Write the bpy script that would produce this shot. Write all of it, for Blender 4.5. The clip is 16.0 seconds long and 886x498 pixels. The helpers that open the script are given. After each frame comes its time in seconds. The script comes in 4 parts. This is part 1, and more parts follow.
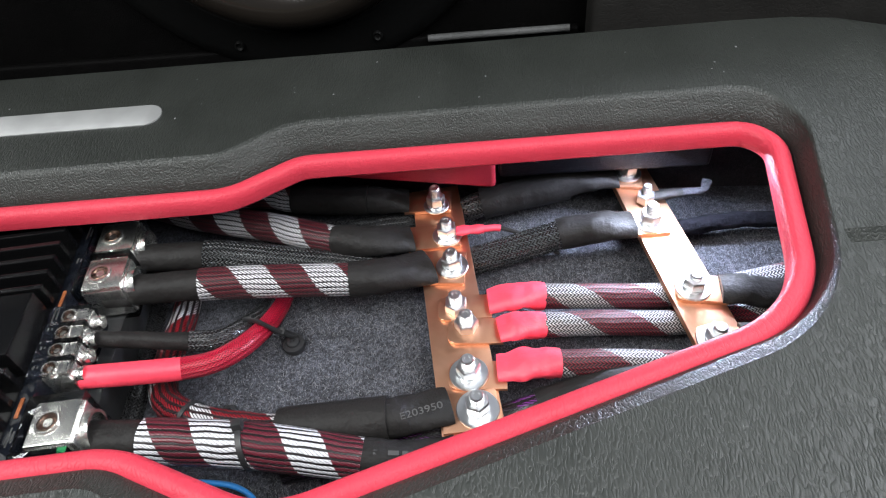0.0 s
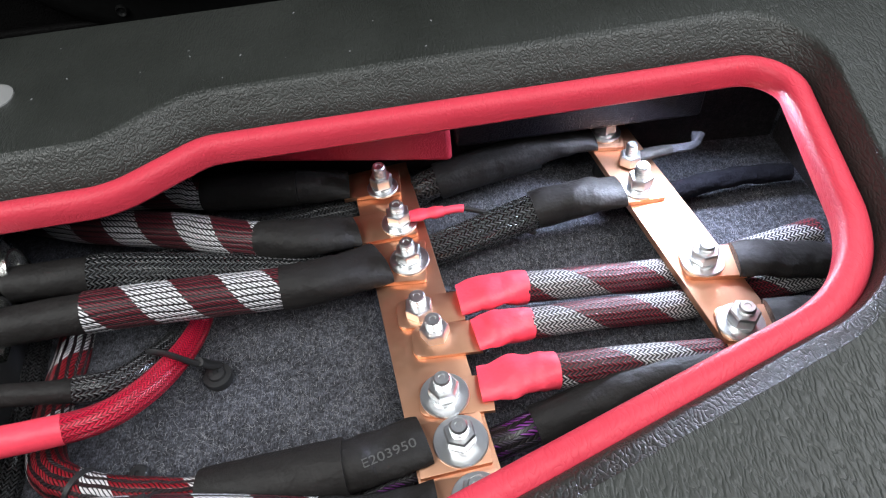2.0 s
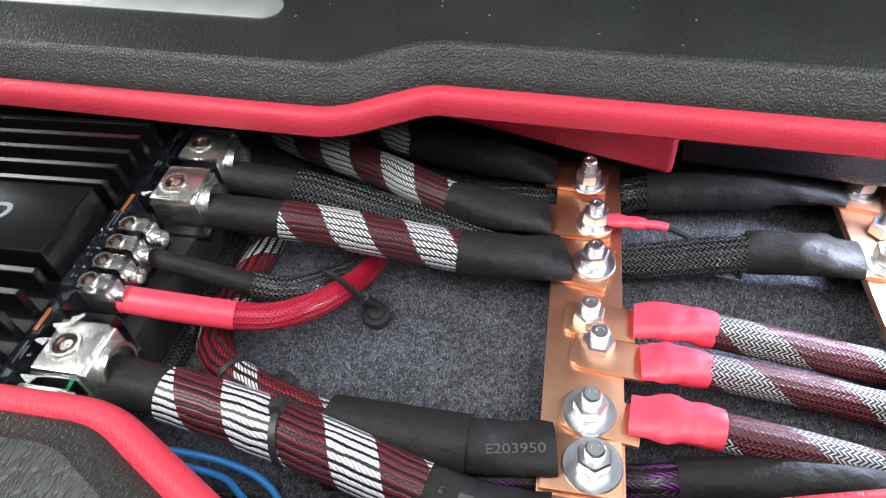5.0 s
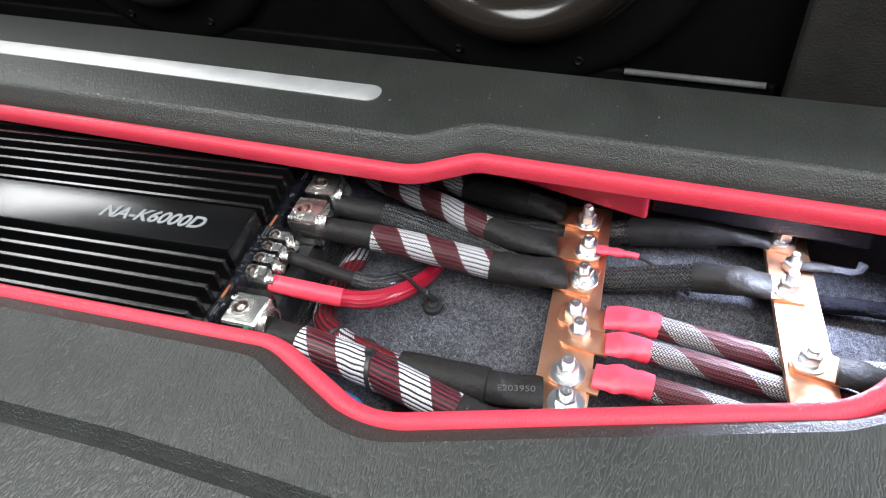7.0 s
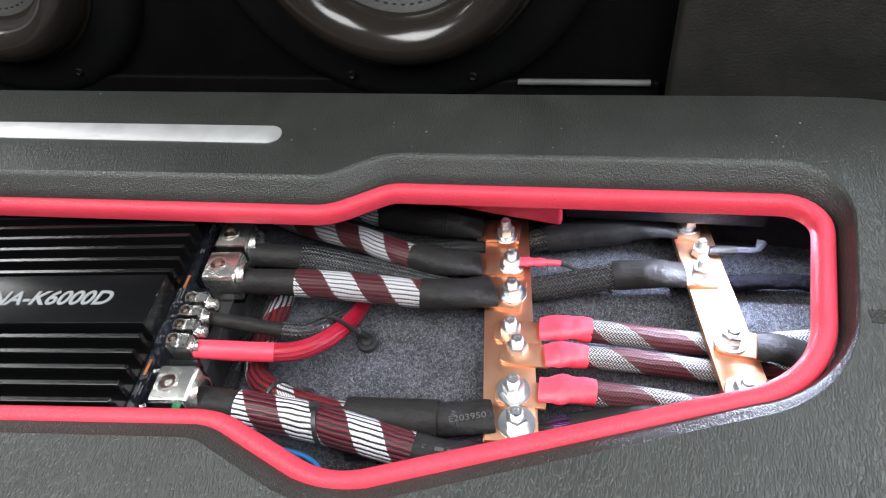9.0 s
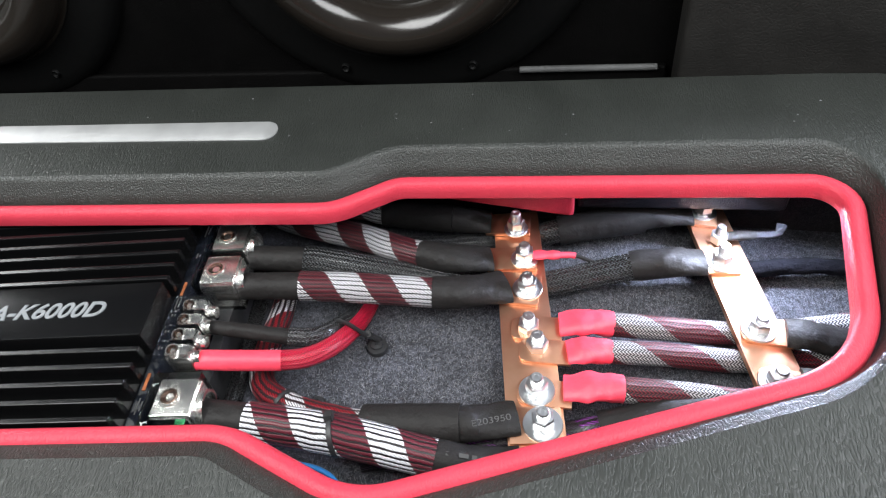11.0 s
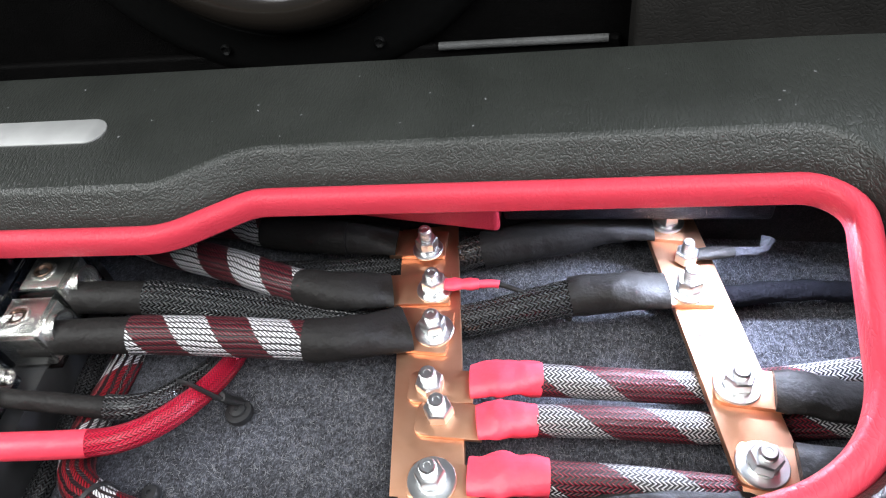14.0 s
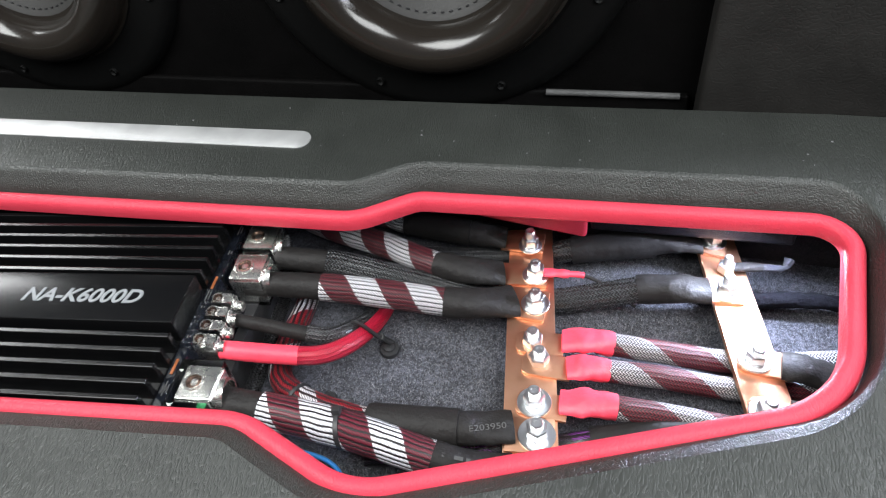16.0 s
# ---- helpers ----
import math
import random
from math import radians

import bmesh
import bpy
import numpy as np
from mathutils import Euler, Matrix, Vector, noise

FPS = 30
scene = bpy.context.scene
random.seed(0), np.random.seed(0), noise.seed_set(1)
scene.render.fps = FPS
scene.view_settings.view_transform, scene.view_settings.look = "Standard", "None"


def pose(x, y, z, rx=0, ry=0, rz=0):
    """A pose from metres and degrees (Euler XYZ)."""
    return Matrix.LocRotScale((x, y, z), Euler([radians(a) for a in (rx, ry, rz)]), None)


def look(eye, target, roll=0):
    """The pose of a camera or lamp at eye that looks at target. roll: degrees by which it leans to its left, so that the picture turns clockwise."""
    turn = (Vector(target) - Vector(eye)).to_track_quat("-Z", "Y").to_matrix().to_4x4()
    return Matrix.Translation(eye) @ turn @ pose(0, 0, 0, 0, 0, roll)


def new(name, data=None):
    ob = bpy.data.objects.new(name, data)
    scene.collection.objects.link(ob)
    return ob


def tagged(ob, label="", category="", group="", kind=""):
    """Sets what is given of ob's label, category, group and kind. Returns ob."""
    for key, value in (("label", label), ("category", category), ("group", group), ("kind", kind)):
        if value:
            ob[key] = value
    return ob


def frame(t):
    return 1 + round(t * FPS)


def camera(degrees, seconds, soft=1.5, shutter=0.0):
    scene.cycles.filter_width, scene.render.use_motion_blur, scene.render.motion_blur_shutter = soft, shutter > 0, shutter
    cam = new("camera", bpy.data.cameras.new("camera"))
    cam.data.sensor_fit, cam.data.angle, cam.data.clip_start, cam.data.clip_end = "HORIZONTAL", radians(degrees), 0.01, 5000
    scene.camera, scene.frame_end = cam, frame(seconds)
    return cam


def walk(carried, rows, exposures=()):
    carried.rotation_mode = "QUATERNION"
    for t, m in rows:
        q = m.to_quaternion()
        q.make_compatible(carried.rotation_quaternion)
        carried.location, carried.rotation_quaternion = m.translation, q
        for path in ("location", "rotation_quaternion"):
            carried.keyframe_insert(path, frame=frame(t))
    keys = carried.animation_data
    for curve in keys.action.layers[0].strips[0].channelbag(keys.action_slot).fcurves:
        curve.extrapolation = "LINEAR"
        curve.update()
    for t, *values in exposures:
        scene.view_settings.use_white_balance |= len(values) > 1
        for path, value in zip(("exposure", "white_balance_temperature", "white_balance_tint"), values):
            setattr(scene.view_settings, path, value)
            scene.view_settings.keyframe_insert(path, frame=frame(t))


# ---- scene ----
cam = camera(68.7, 16.0, soft=1.2)
PATH = [
    (0, (0.034, -0.049, 0.335), (-0.115, 1.314, -1.12), -7.4),
    (0.5, (0.036, -0.013, 0.323), (-0.095, 1.341, -1.144), -7.7),
    (1, (0.047, -0.024, 0.32), (-0.071, 1.316, -1.16), -7.6),
    (1.5, (0.059, -0.009, 0.306), (-0.021, 1.317, -1.188), -7.8),
    (2, (0.022, 0.013, 0.272), (0.04, 1.337, -1.227), -7.1),
    (2.5, (-0.004, 0.016, 0.254), (0.061, 1.333, -1.25), -6.8),
    (3, (-0.002, 0.023, 0.248), (0.084, 1.339, -1.255), -6.9),
    (3.5, (0.033, 0.014, 0.267), (0.054, 1.322, -1.246), -6.5),
    (4, (0.033, 0.007, 0.272), (-0.187, 1.333, -1.209), -6.9),
    (4.5, (0.031, 0.012, 0.261), (-0.35, 1.31, -1.212), -6.8),
    (5, (0.016, 0.018, 0.259), (-0.496, 1.278, -1.208), -6.9),
    (5.2, (0.009, 0.015, 0.255), (-0.578, 1.282, -1.177), -7.2),
    (7.3, (0.076, -0.097, 0.388), (-0.601, 1.163, -1.011), -8.1),
    (7.5, (0.067, -0.096, 0.391), (-0.572, 1.169, -1.021), -8.3),
    (8, (0.05, -0.093, 0.395), (-0.48, 1.207, -1.029), -8.6),
    (8.5, (0.051, -0.084, 0.392), (-0.402, 1.243, -1.034), -8.5),
    (9, (0.053, -0.077, 0.391), (-0.347, 1.266, -1.035), -8.2),
    (9.5, (0.035, -0.09, 0.386), (-0.316, 1.266, -1.041), -8.0),
    (9.7, (0.008, -0.088, 0.373), (-0.315, 1.27, -1.058), -7.6),
    (11.8, (0.036, -0.056, 0.373), (-0.322, 1.296, -1.056), -9.2),
    (12, (0.036, -0.054, 0.37), (-0.304, 1.299, -1.063), -8.5),
    (12.5, (0.041, -0.039, 0.368), (-0.307, 1.307, -1.07), -8.8),
    (13, (0.037, 0.009, 0.341), (-0.304, 1.353, -1.1), -8.8),
    (13.5, (0.04, 0.045, 0.298), (-0.283, 1.376, -1.159), -8.6),
    (14, (0.077, 0.041, 0.292), (-0.273, 1.383, -1.149), -10.3),
    (14.5, (0.069, 0.015, 0.309), (-0.214, 1.364, -1.14), -8.5),
    (15, (0.064, -0.043, 0.364), (-0.213, 1.328, -1.066), -8.3),
    (15.5, (0.038, -0.067, 0.399), (-0.261, 1.292, -1.038), -8.1),
    (16, (0.049, -0.076, 0.397), (-0.409, 1.26, -1.019), -8.2),
]
walk(cam, [(t, look(eye, target, roll)) for t, eye, target, roll in PATH],
     [(0, 0.13), (1.0, 0.01), (2.0, -0.07), (4.0, -0.03), (5.0, 0.18), (7.5, 0.42), (9.0, 0.40), (12.5, 0.32), (13.5, 0.34), (15.0, 0.28), (16.0, 0.42)])

# ---- light ----
world = bpy.data.worlds.new("world")
scene.world = world
world.use_nodes = True
wn, wl = world.node_tree.nodes, world.node_tree.links
sky = wn.new("ShaderNodeTexSky")
sky.sky_type, sky.sun_disc = "NISHITA", False
sky.sun_elevation, sky.sun_rotation = radians(50), radians(200)
wl.new(sky.outputs[0], wn["Background"].inputs[0])
wn["Background"].inputs[1].default_value = 0.012
scene.view_settings.exposure = 0.0


def area_lamp(name, m, sx, sy, watts, colour, spread=180):
    data = bpy.data.lights.new(name, "AREA")
    data.shape, data.size, data.size_y, data.energy, data.color = "RECTANGLE", sx, sy, watts, colour
    data.spread = radians(spread)
    ob = new(name, data)
    ob.matrix_world = m
    return ob


# the open tailgate lets in daylight on both sides of whoever stands in its middle
area_lamp("tailgate_daylight_left", look((-0.82, -0.32, 1.20), (-0.12, 0.25, 0.0)), 0.70, 0.9, 23.5, (0.97, 1.0, 0.99))
area_lamp("tailgate_daylight_right", look((0.52, -0.32, 1.20), (0.0, 0.25, 0.0)), 0.55, 0.9, 16.5, (0.97, 1.0, 1.0))
area_lamp("left_window_daylight", look((-1.24, 0.57, 0.60), (-0.35, 0.20, 0.05)), 0.50, 0.30, 7.0, (0.97, 0.99, 1.0))
area_lamp("right_window_daylight", look((0.72, 0.22, 0.62), (0.15, 0.15, 0.05)), 0.50, 0.30, 6.0, (0.90, 0.94, 1.0))
area_lamp("front_window_daylight", look((0.50, 1.12, 1.00), (0.12, 0.22, 0.0)), 0.80, 0.36, 8.0, (0.88, 0.93, 1.0))
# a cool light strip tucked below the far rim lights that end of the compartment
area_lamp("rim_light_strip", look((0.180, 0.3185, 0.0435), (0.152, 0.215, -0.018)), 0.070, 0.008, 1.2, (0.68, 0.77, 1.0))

# ---- materials ----


class Nodes:
    """A short hand for building one material."""

    def __init__(self, name, colour, rough=0.5, metal=0.0, **extra):
        self.m = bpy.data.materials.new(name)
        self.m.use_nodes = True
        self.t = self.m.node_tree
        self.b = self.t.nodes["Principled BSDF"]
        self.put("Base Color", (*colour, 1)), self.put("Roughness", rough), self.put("Metallic", metal)
        for key, value in extra.items():
            self.put(key.replace("_", " "), value)

    def put(self, key, value):
        if isinstance(value, bpy.types.NodeSocket):
            self.t.links.new(value, self.b.inputs[key])
        else:
            self.b.inputs[key].default_value = value

    def add(self, kind, out=0, **values):
        n = self.t.nodes.new("ShaderNode" + kind)
        for key, value in values.items():
            if key[0] == "_":
                i = int(key[1:])
                if isinstance(value, bpy.types.NodeSocket):
                    self.t.links.new(value, n.inputs[i])
                else:
                    n.inputs[i].default_value = value
            elif key == "operation":
                n.operation = value
            elif key == "feature":
                n.feature = value
        return n.outputs[out]

    def maths(self, operation, a, b=0.0, c=0.0):
        return self.add("Math", operation=operation, _0=a, _1=b, _2=c)

    def place(self):
        return self.add("TexCoord", 3)

    def stretched(self, vector, scale):
        n = self.t.nodes.new("ShaderNodeMapping")
        self.t.links.new(vector, n.inputs[0])
        n.inputs[3].default_value = scale
        return n.outputs[0]

    def noise(self, vector, scale, detail=4.0, rough=0.55):
        n = self.t.nodes.new("ShaderNodeTexNoise")
        self.t.links.new(vector, n.inputs["Vector"])
        n.inputs["Scale"].default_value, n.inputs["Detail"].default_value, n.inputs["Roughness"].default_value = scale, detail, rough
        return n.outputs[0]

    def cells(self, vector, scale, feature="F1"):
        n = self.t.nodes.new("ShaderNodeTexVoronoi")
        n.feature = feature
        self.t.links.new(vector, n.inputs["Vector"])
        n.inputs["Scale"].default_value = scale
        return n.outputs[0]

    def ramp(self, value, stops):
        n = self.t.nodes.new("ShaderNodeValToRGB")
        self.t.links.new(value, n.inputs[0])
        e = n.color_ramp.elements
        while len(e) < len(stops):
            e.new(0.5)
        for i, (p, c) in enumerate(stops):
            e[i].position, e[i].color = p, (*c, 1) if len(c) == 3 else c
        return n.outputs[0]

    def mix(self, f, a, b):
        n = self.t.nodes.new("ShaderNodeMix")
        n.data_type = "RGBA"
        for i, v in ((0, f), (6, a), (7, b)):
            if isinstance(v, bpy.types.NodeSocket):
                self.t.links.new(v, n.inputs[i])
            else:
                n.inputs[i].default_value = v if i == 0 else (*v, 1)
        return n.outputs[2]

    def bump(self, height, strength, distance):
        n = self.t.nodes.new("ShaderNodeBump")
        n.inputs["Strength"].default_value, n.inputs["Distance"].default_value = strength, distance
        self.t.links.new(height, n.inputs["Height"])
        self.put("Normal", n.outputs[0])


def leather(name, colour, light, rough, grain=520.0, depth=0.0005, gloss=0.26):
    k = Nodes(name, colour, rough, 0.0, Specular_IOR_Level=gloss)
    p = k.place()
    warp = k.noise(p, 90, 2)
    bend = k.t.nodes.new("ShaderNodeVectorMath")
    bend.operation = "MULTIPLY_ADD"
    wob = k.t.nodes.new("ShaderNodeTexNoise")
    k.t.links.new(p, wob.inputs["Vector"])
    wob.inputs["Scale"].default_value, wob.inputs["Detail"].default_value = 300.0, 2.0
    k.t.links.new(wob.outputs[1], bend.inputs[0])
    bend.inputs[1].default_value = (0.0009, 0.0009, 0.0009)
    k.t.links.new(p, bend.inputs[2])
    turn = k.t.nodes.new("ShaderNodeMapping")
    k.t.links.new(bend.outputs[0], turn.inputs[0])
    turn.inputs[2].default_value, turn.inputs[3].default_value = (0, 0, -0.08), (1.0, 0.27, 1.0)
    fold = k.maths("ABSOLUTE", k.maths("MULTIPLY_ADD", k.noise(turn.outputs[0], grain, 1.0, 0.4), 2.0, -1.0))
    fold = k.ramp(fold, [(0.0, (0, 0, 0)), (0.10, (0.55, 0.55, 0.55)), (0.34, (1, 1, 1))])
    fine = k.noise(p, 1500, 3)
    h = k.maths("ADD", k.maths("MULTIPLY", fold, 0.9), k.maths("MULTIPLY", fine, 0.2))
    h = k.maths("ADD", h, k.maths("MULTIPLY", warp, 0.5))
    k.bump(h, 0.7, depth)
    wear = k.noise(p, 22, 5, 0.65)
    k.put("Base Color", k.mix(k.ramp(wear, [(0.35, (0, 0, 0)), (0.75, (1, 1, 1))]), colour, light))
    k.put("Roughness", k.maths("ADD", rough - 0.08, k.maths("MULTIPLY", wear, 0.16)))
    return k.m


VINYL = leather("black_grain_vinyl", (0.0185, 0.0202, 0.0180), (0.025, 0.0272, 0.0243), 0.42, 560.0, 0.00045, 0.46)
RED_VINYL = leather("red_grain_vinyl", (0.50, 0.036, 0.060), (0.56, 0.045, 0.073), 0.44, 420, 0.00022, 0.22)
# lighter vinyl that paints the light caught by the ledge's edge
LIT_EDGE_VINYL = leather("lit_edge_vinyl", (0.05, 0.05, 0.05), (0.09, 0.09, 0.09), 0.4)
PAD_VINYL = leather("black_padded_vinyl", (0.004, 0.004, 0.006), (0.007, 0.007, 0.010), 0.42, 520.0, 0.0004, 0.25)
COVER_VINYL = leather("grey_black_cover_vinyl", (0.011, 0.0102, 0.0094), (0.018, 0.0168, 0.0155), 0.6, 300.0, 0.0003, 0.2)
# vinyl toned near black in place of shade on baffle and ledge
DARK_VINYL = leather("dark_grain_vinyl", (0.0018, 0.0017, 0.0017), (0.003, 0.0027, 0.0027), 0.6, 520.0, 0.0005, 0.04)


def braid(name, one, two, rows=20.0, along=360.0, period=0.050, share=0.50, rough=0.34, cross=(0.012, 0.010, 0.011), gap=(0.003, 0.002, 0.003), cross_part=0.34, slit=0.26, lean=1.5, cross_two=None, cross_lean=0.8, cross_slit=0.42):
    """Woven sleeving: rows of slanting filaments, parted by narrower rows of cross filaments that lean the other way.
    The slanting filaments are of two colours, in helical bands."""
    k = Nodes(name, one, rough)
    uv = k.t.nodes.new("ShaderNodeUVMap").outputs[0]
    sep = k.t.nodes.new("ShaderNodeSeparateXYZ")
    k.t.links.new(uv, sep.inputs[0])
    u, v = sep.outputs[0], sep.outputs[1]
    jog = k.maths("MULTIPLY_ADD", k.noise(k.place(), 60, 2), 0.9, -0.45)
    fr = k.maths("FRACT", k.maths("ADD", k.maths("MULTIPLY", u, rows), k.maths("ADD", jog, 5.0)))
    across = k.maths("LESS_THAN", fr, cross_part)
    inside = k.maths("DIVIDE", fr, cross_part)
    dense = k.maths("DIVIDE", k.maths("SUBTRACT", fr, cross_part), 1.0 - cross_part)
    step = k.maths("MULTIPLY_ADD", v, along, 50.0)
    fa = k.maths("FRACT", k.maths("ADD", step, k.maths("MULTIPLY", dense, lean)))
    fb = k.maths("FRACT", k.maths("ADD", step, k.maths("MULTIPLY", inside, -cross_lean)))
    lit_a = k.ramp(fa, [(0.0, (0, 0, 0)), (slit * 0.55, (0, 0, 0)), (slit, (1, 1, 1)), (0.94, (1, 1, 1)), (1.0, (0, 0, 0))])
    lit_b = k.ramp(fb, [(0.0, (0, 0, 0)), (cross_slit * 0.65, (0, 0, 0)), (cross_slit, (1, 1, 1)), (0.92, (1, 1, 1)), (1.0, (0, 0, 0))])
    crown = k.maths("SUBTRACT", 1.0, k.maths("POWER", k.maths("ABSOLUTE", k.maths("MULTIPLY_ADD", dense, 2.0, -1.0)), 3.0))
    band = k.maths("FRACT", k.maths("ADD", k.maths("DIVIDE", v, period), k.maths("MULTIPLY_ADD", u, 1.0, 20.0)))
    band = k.maths("LESS_THAN", band, share)
    tone = k.noise(k.place(), 700, 3)
    colour = k.mix(band, one, two)
    colour = k.mix(k.maths("MULTIPLY", tone, 0.35), colour, tuple(c * 0.4 for c in one))
    first = k.mix(lit_a, gap, colour)
    second = k.mix(lit_b, gap, k.mix(band, cross, cross_two or cross))
    k.put("Base Color", k.mix(across, first, second))
    k.put("Roughness", k.maths("ADD", rough - 0.1, k.maths("MULTIPLY", tone, 0.2)))
    h = k.mix(across, k.maths("ADD", lit_a, k.maths("MULTIPLY", crown, 0.5)), k.maths("MULTIPLY", lit_b, 0.7))
    k.bump(h, 0.8, 0.0007)
    return k.m


CANDY = braid("white_and_maroon_braid", (0.125, 0.013, 0.022), (0.82, 0.82, 0.85), rough=0.42, cross_part=0.25, slit=0.46)
HEAVY_CANDY = braid("loose_white_and_maroon_braid", (0.125, 0.014, 0.026), (0.82, 0.83, 0.88), 22, 330, 0.049, 0.50, slit=0.16, cross_part=0.36)
CANDY_SMALL = braid("white_and_crimson_braid", (0.23, 0.006, 0.022), (0.62, 0.61, 0.62), 15, 400, 0.075, 0.44, 0.50, cross=(0.13, 0.005, 0.014), cross_part=0.50, slit=0.72, lean=1.0, cross_two=(0.40, 0.39, 0.40), cross_lean=1.0, cross_slit=0.76)
# strands greyer than black: their glints are put into the colour
BLACK_BRAID = braid("black_braid", (0.060, 0.061, 0.064), (0.072, 0.074, 0.077), 17, 360, 0.2, 0.5, 0.26, cross=(0.034, 0.035, 0.037), gap=(0.0006, 0.0006, 0.0006), cross_part=0.50, slit=0.68, lean=1.0, cross_lean=1.0, cross_slit=0.68)
SMALL_BLACK_BRAID = braid("fine_black_braid", (0.064, 0.064, 0.068), (0.076, 0.076, 0.080), 12, 400, 0.2, 0.5, 0.28, cross=(0.036, 0.036, 0.039), gap=(0.0006, 0.0006, 0.0006), cross_part=0.50, slit=0.68, lean=1.0, cross_lean=1.0, cross_slit=0.68)
RED_BRAID = braid("red_braid", (0.54, 0.010, 0.044), (0.50, 0.009, 0.038), 13, 480, 0.2, cross=(0.50, 0.010, 0.040), gap=(0.13, 0.002, 0.008), cross_part=0.50, slit=0.42, lean=1.1, cross_lean=1.1)
LOOP_BRAID = braid("red_and_white_braid", (0.24, 0.010, 0.018), (0.75, 0.75, 0.77), 13, 380, 0.058, 0.30, cross=(0.020, 0.010, 0.012), cross_part=0.42, slit=0.36)
PURPLE_BRAID = braid("purple_and_black_braid", (0.20, 0.035, 0.25), (0.05, 0.05, 0.055), 11, 340, 0.05, 0.30, cross_part=0.45, slit=0.55)


def rubber(name, colour, rough, lumps=0.0006):
    k = Nodes(name, colour, rough)
    p = k.place()
    big, small = k.noise(p, 70, 3), k.noise(p, 700, 4)
    k.bump(k.maths("ADD", big, k.maths("MULTIPLY", small, 0.12)), 0.55, lumps * 4.5)
    k.put("Roughness", k.maths("ADD", rough - 0.12, k.maths("MULTIPLY", k.noise(p, 160, 5), 0.26)))
    light = tuple(min(1.0, c * 1.5 + 0.004) for c in colour)
    k.put("Base Color", k.mix(k.noise(p, 240, 5, 0.7), colour, light))
    return k.m


SHRINK = rubber("black_heat_shrink", (0.0105, 0.0095, 0.0092), 0.52, 0.0009)
SHRINK.node_tree.nodes["Principled BSDF"].inputs["Specular IOR Level"].default_value = 0.17
RED_SHRINK = rubber("red_heat_shrink", (0.62, 0.042, 0.072), 0.42, 0.0004)
PLASTIC = rubber("black_plastic", (0.014, 0.014, 0.015), 0.42, 0.0001)
BLUE_WIRE = rubber("blue_insulation", (0.02, 0.16, 0.42), 0.35, 0.0001)
GREEN = rubber("green_plastic", (0.02, 0.30, 0.10), 0.4, 0.0001)
FUZZ = rubber("black_fabric_tape", (0.0045, 0.0045, 0.0065), 0.95, 0.0026)
FUZZ.node_tree.nodes["Principled BSDF"].inputs["Specular IOR Level"].default_value = 0.05
GREY_TAPE = rubber("grey_fabric_tape", (0.022, 0.022, 0.028), 0.95, 0.0022)


def metal(name, colour, rough, scratch=0.1, scale=260.0, stretch=(1, 1, 1), stain=None):
    k = Nodes(name, colour, rough, 1.0)
    p = k.stretched(k.place(), stretch)
    n, f = k.noise(p, scale, 6, 0.7), k.noise(k.place(), 35, 4)
    k.put("Roughness", k.maths("ADD", rough - scratch / 2, k.maths("MULTIPLY", n, scratch)))
    k.put("Base Color", k.mix(k.ramp(f, [(0.35, (0, 0, 0)), (0.7, (1, 1, 1))]), colour, stain or tuple(c * 0.82 for c in colour)))
    k.bump(n, 0.05, 0.0002)
    return k.m


COPPER = metal("copper", (0.78, 0.44, 0.29), 0.40, 0.18, 180, (1, 1, 1), (0.70, 0.36, 0.22))
ZINC = metal("zinc_plate", (0.78, 0.79, 0.80), 0.33, 0.18)
ALU = metal("brushed_aluminium", (0.40, 0.40, 0.40), 0.46, 0.12, 900, (0.03, 1, 1))
ALU.node_tree.nodes["Principled BSDF"].inputs["Metallic"].default_value = 0.55
NICKEL = metal("nickel_block", (0.80, 0.79, 0.76), 0.24, 0.12)
# coppery screw metal, darkened for the shade inside its hole
SCREW_HOLE = metal("dark_set_screw", (0.20, 0.13, 0.10), 0.26)
ANODISED = Nodes("black_anodised_aluminium", (0.0035, 0.0035, 0.0038), 0.30, 0.0, Specular_IOR_Level=0.34)
ANODISED.put("Roughness", ANODISED.maths("ADD", 0.20, ANODISED.maths("MULTIPLY", ANODISED.noise(ANODISED.place(), 90, 4), 0.06)))
ANODISED.bump(ANODISED.noise(ANODISED.place(), 1800, 2), 0.02, 0.0002)
ANODISED = ANODISED.m
LETTERS = Nodes("grey_print", (0.18, 0.19, 0.20), 0.5).m
WHITE_PRINT = Nodes("white_print", (0.62, 0.64, 0.66), 0.5).m
FADED_PRINT = Nodes("faded_white_print", (0.048, 0.048, 0.047), 0.6).m
CLEAR = Nodes("clear_acrylic", (0.95, 0.96, 0.95), 0.05, 0.0, Transmission_Weight=1.0, IOR=1.38).m
END_PLATE = Nodes("glossy_navy_end_plate", (0.006, 0.0072, 0.0105), 0.13).m
FUSE = Nodes("orange_fuse", (0.33, 0.10, 0.035), 0.4).m


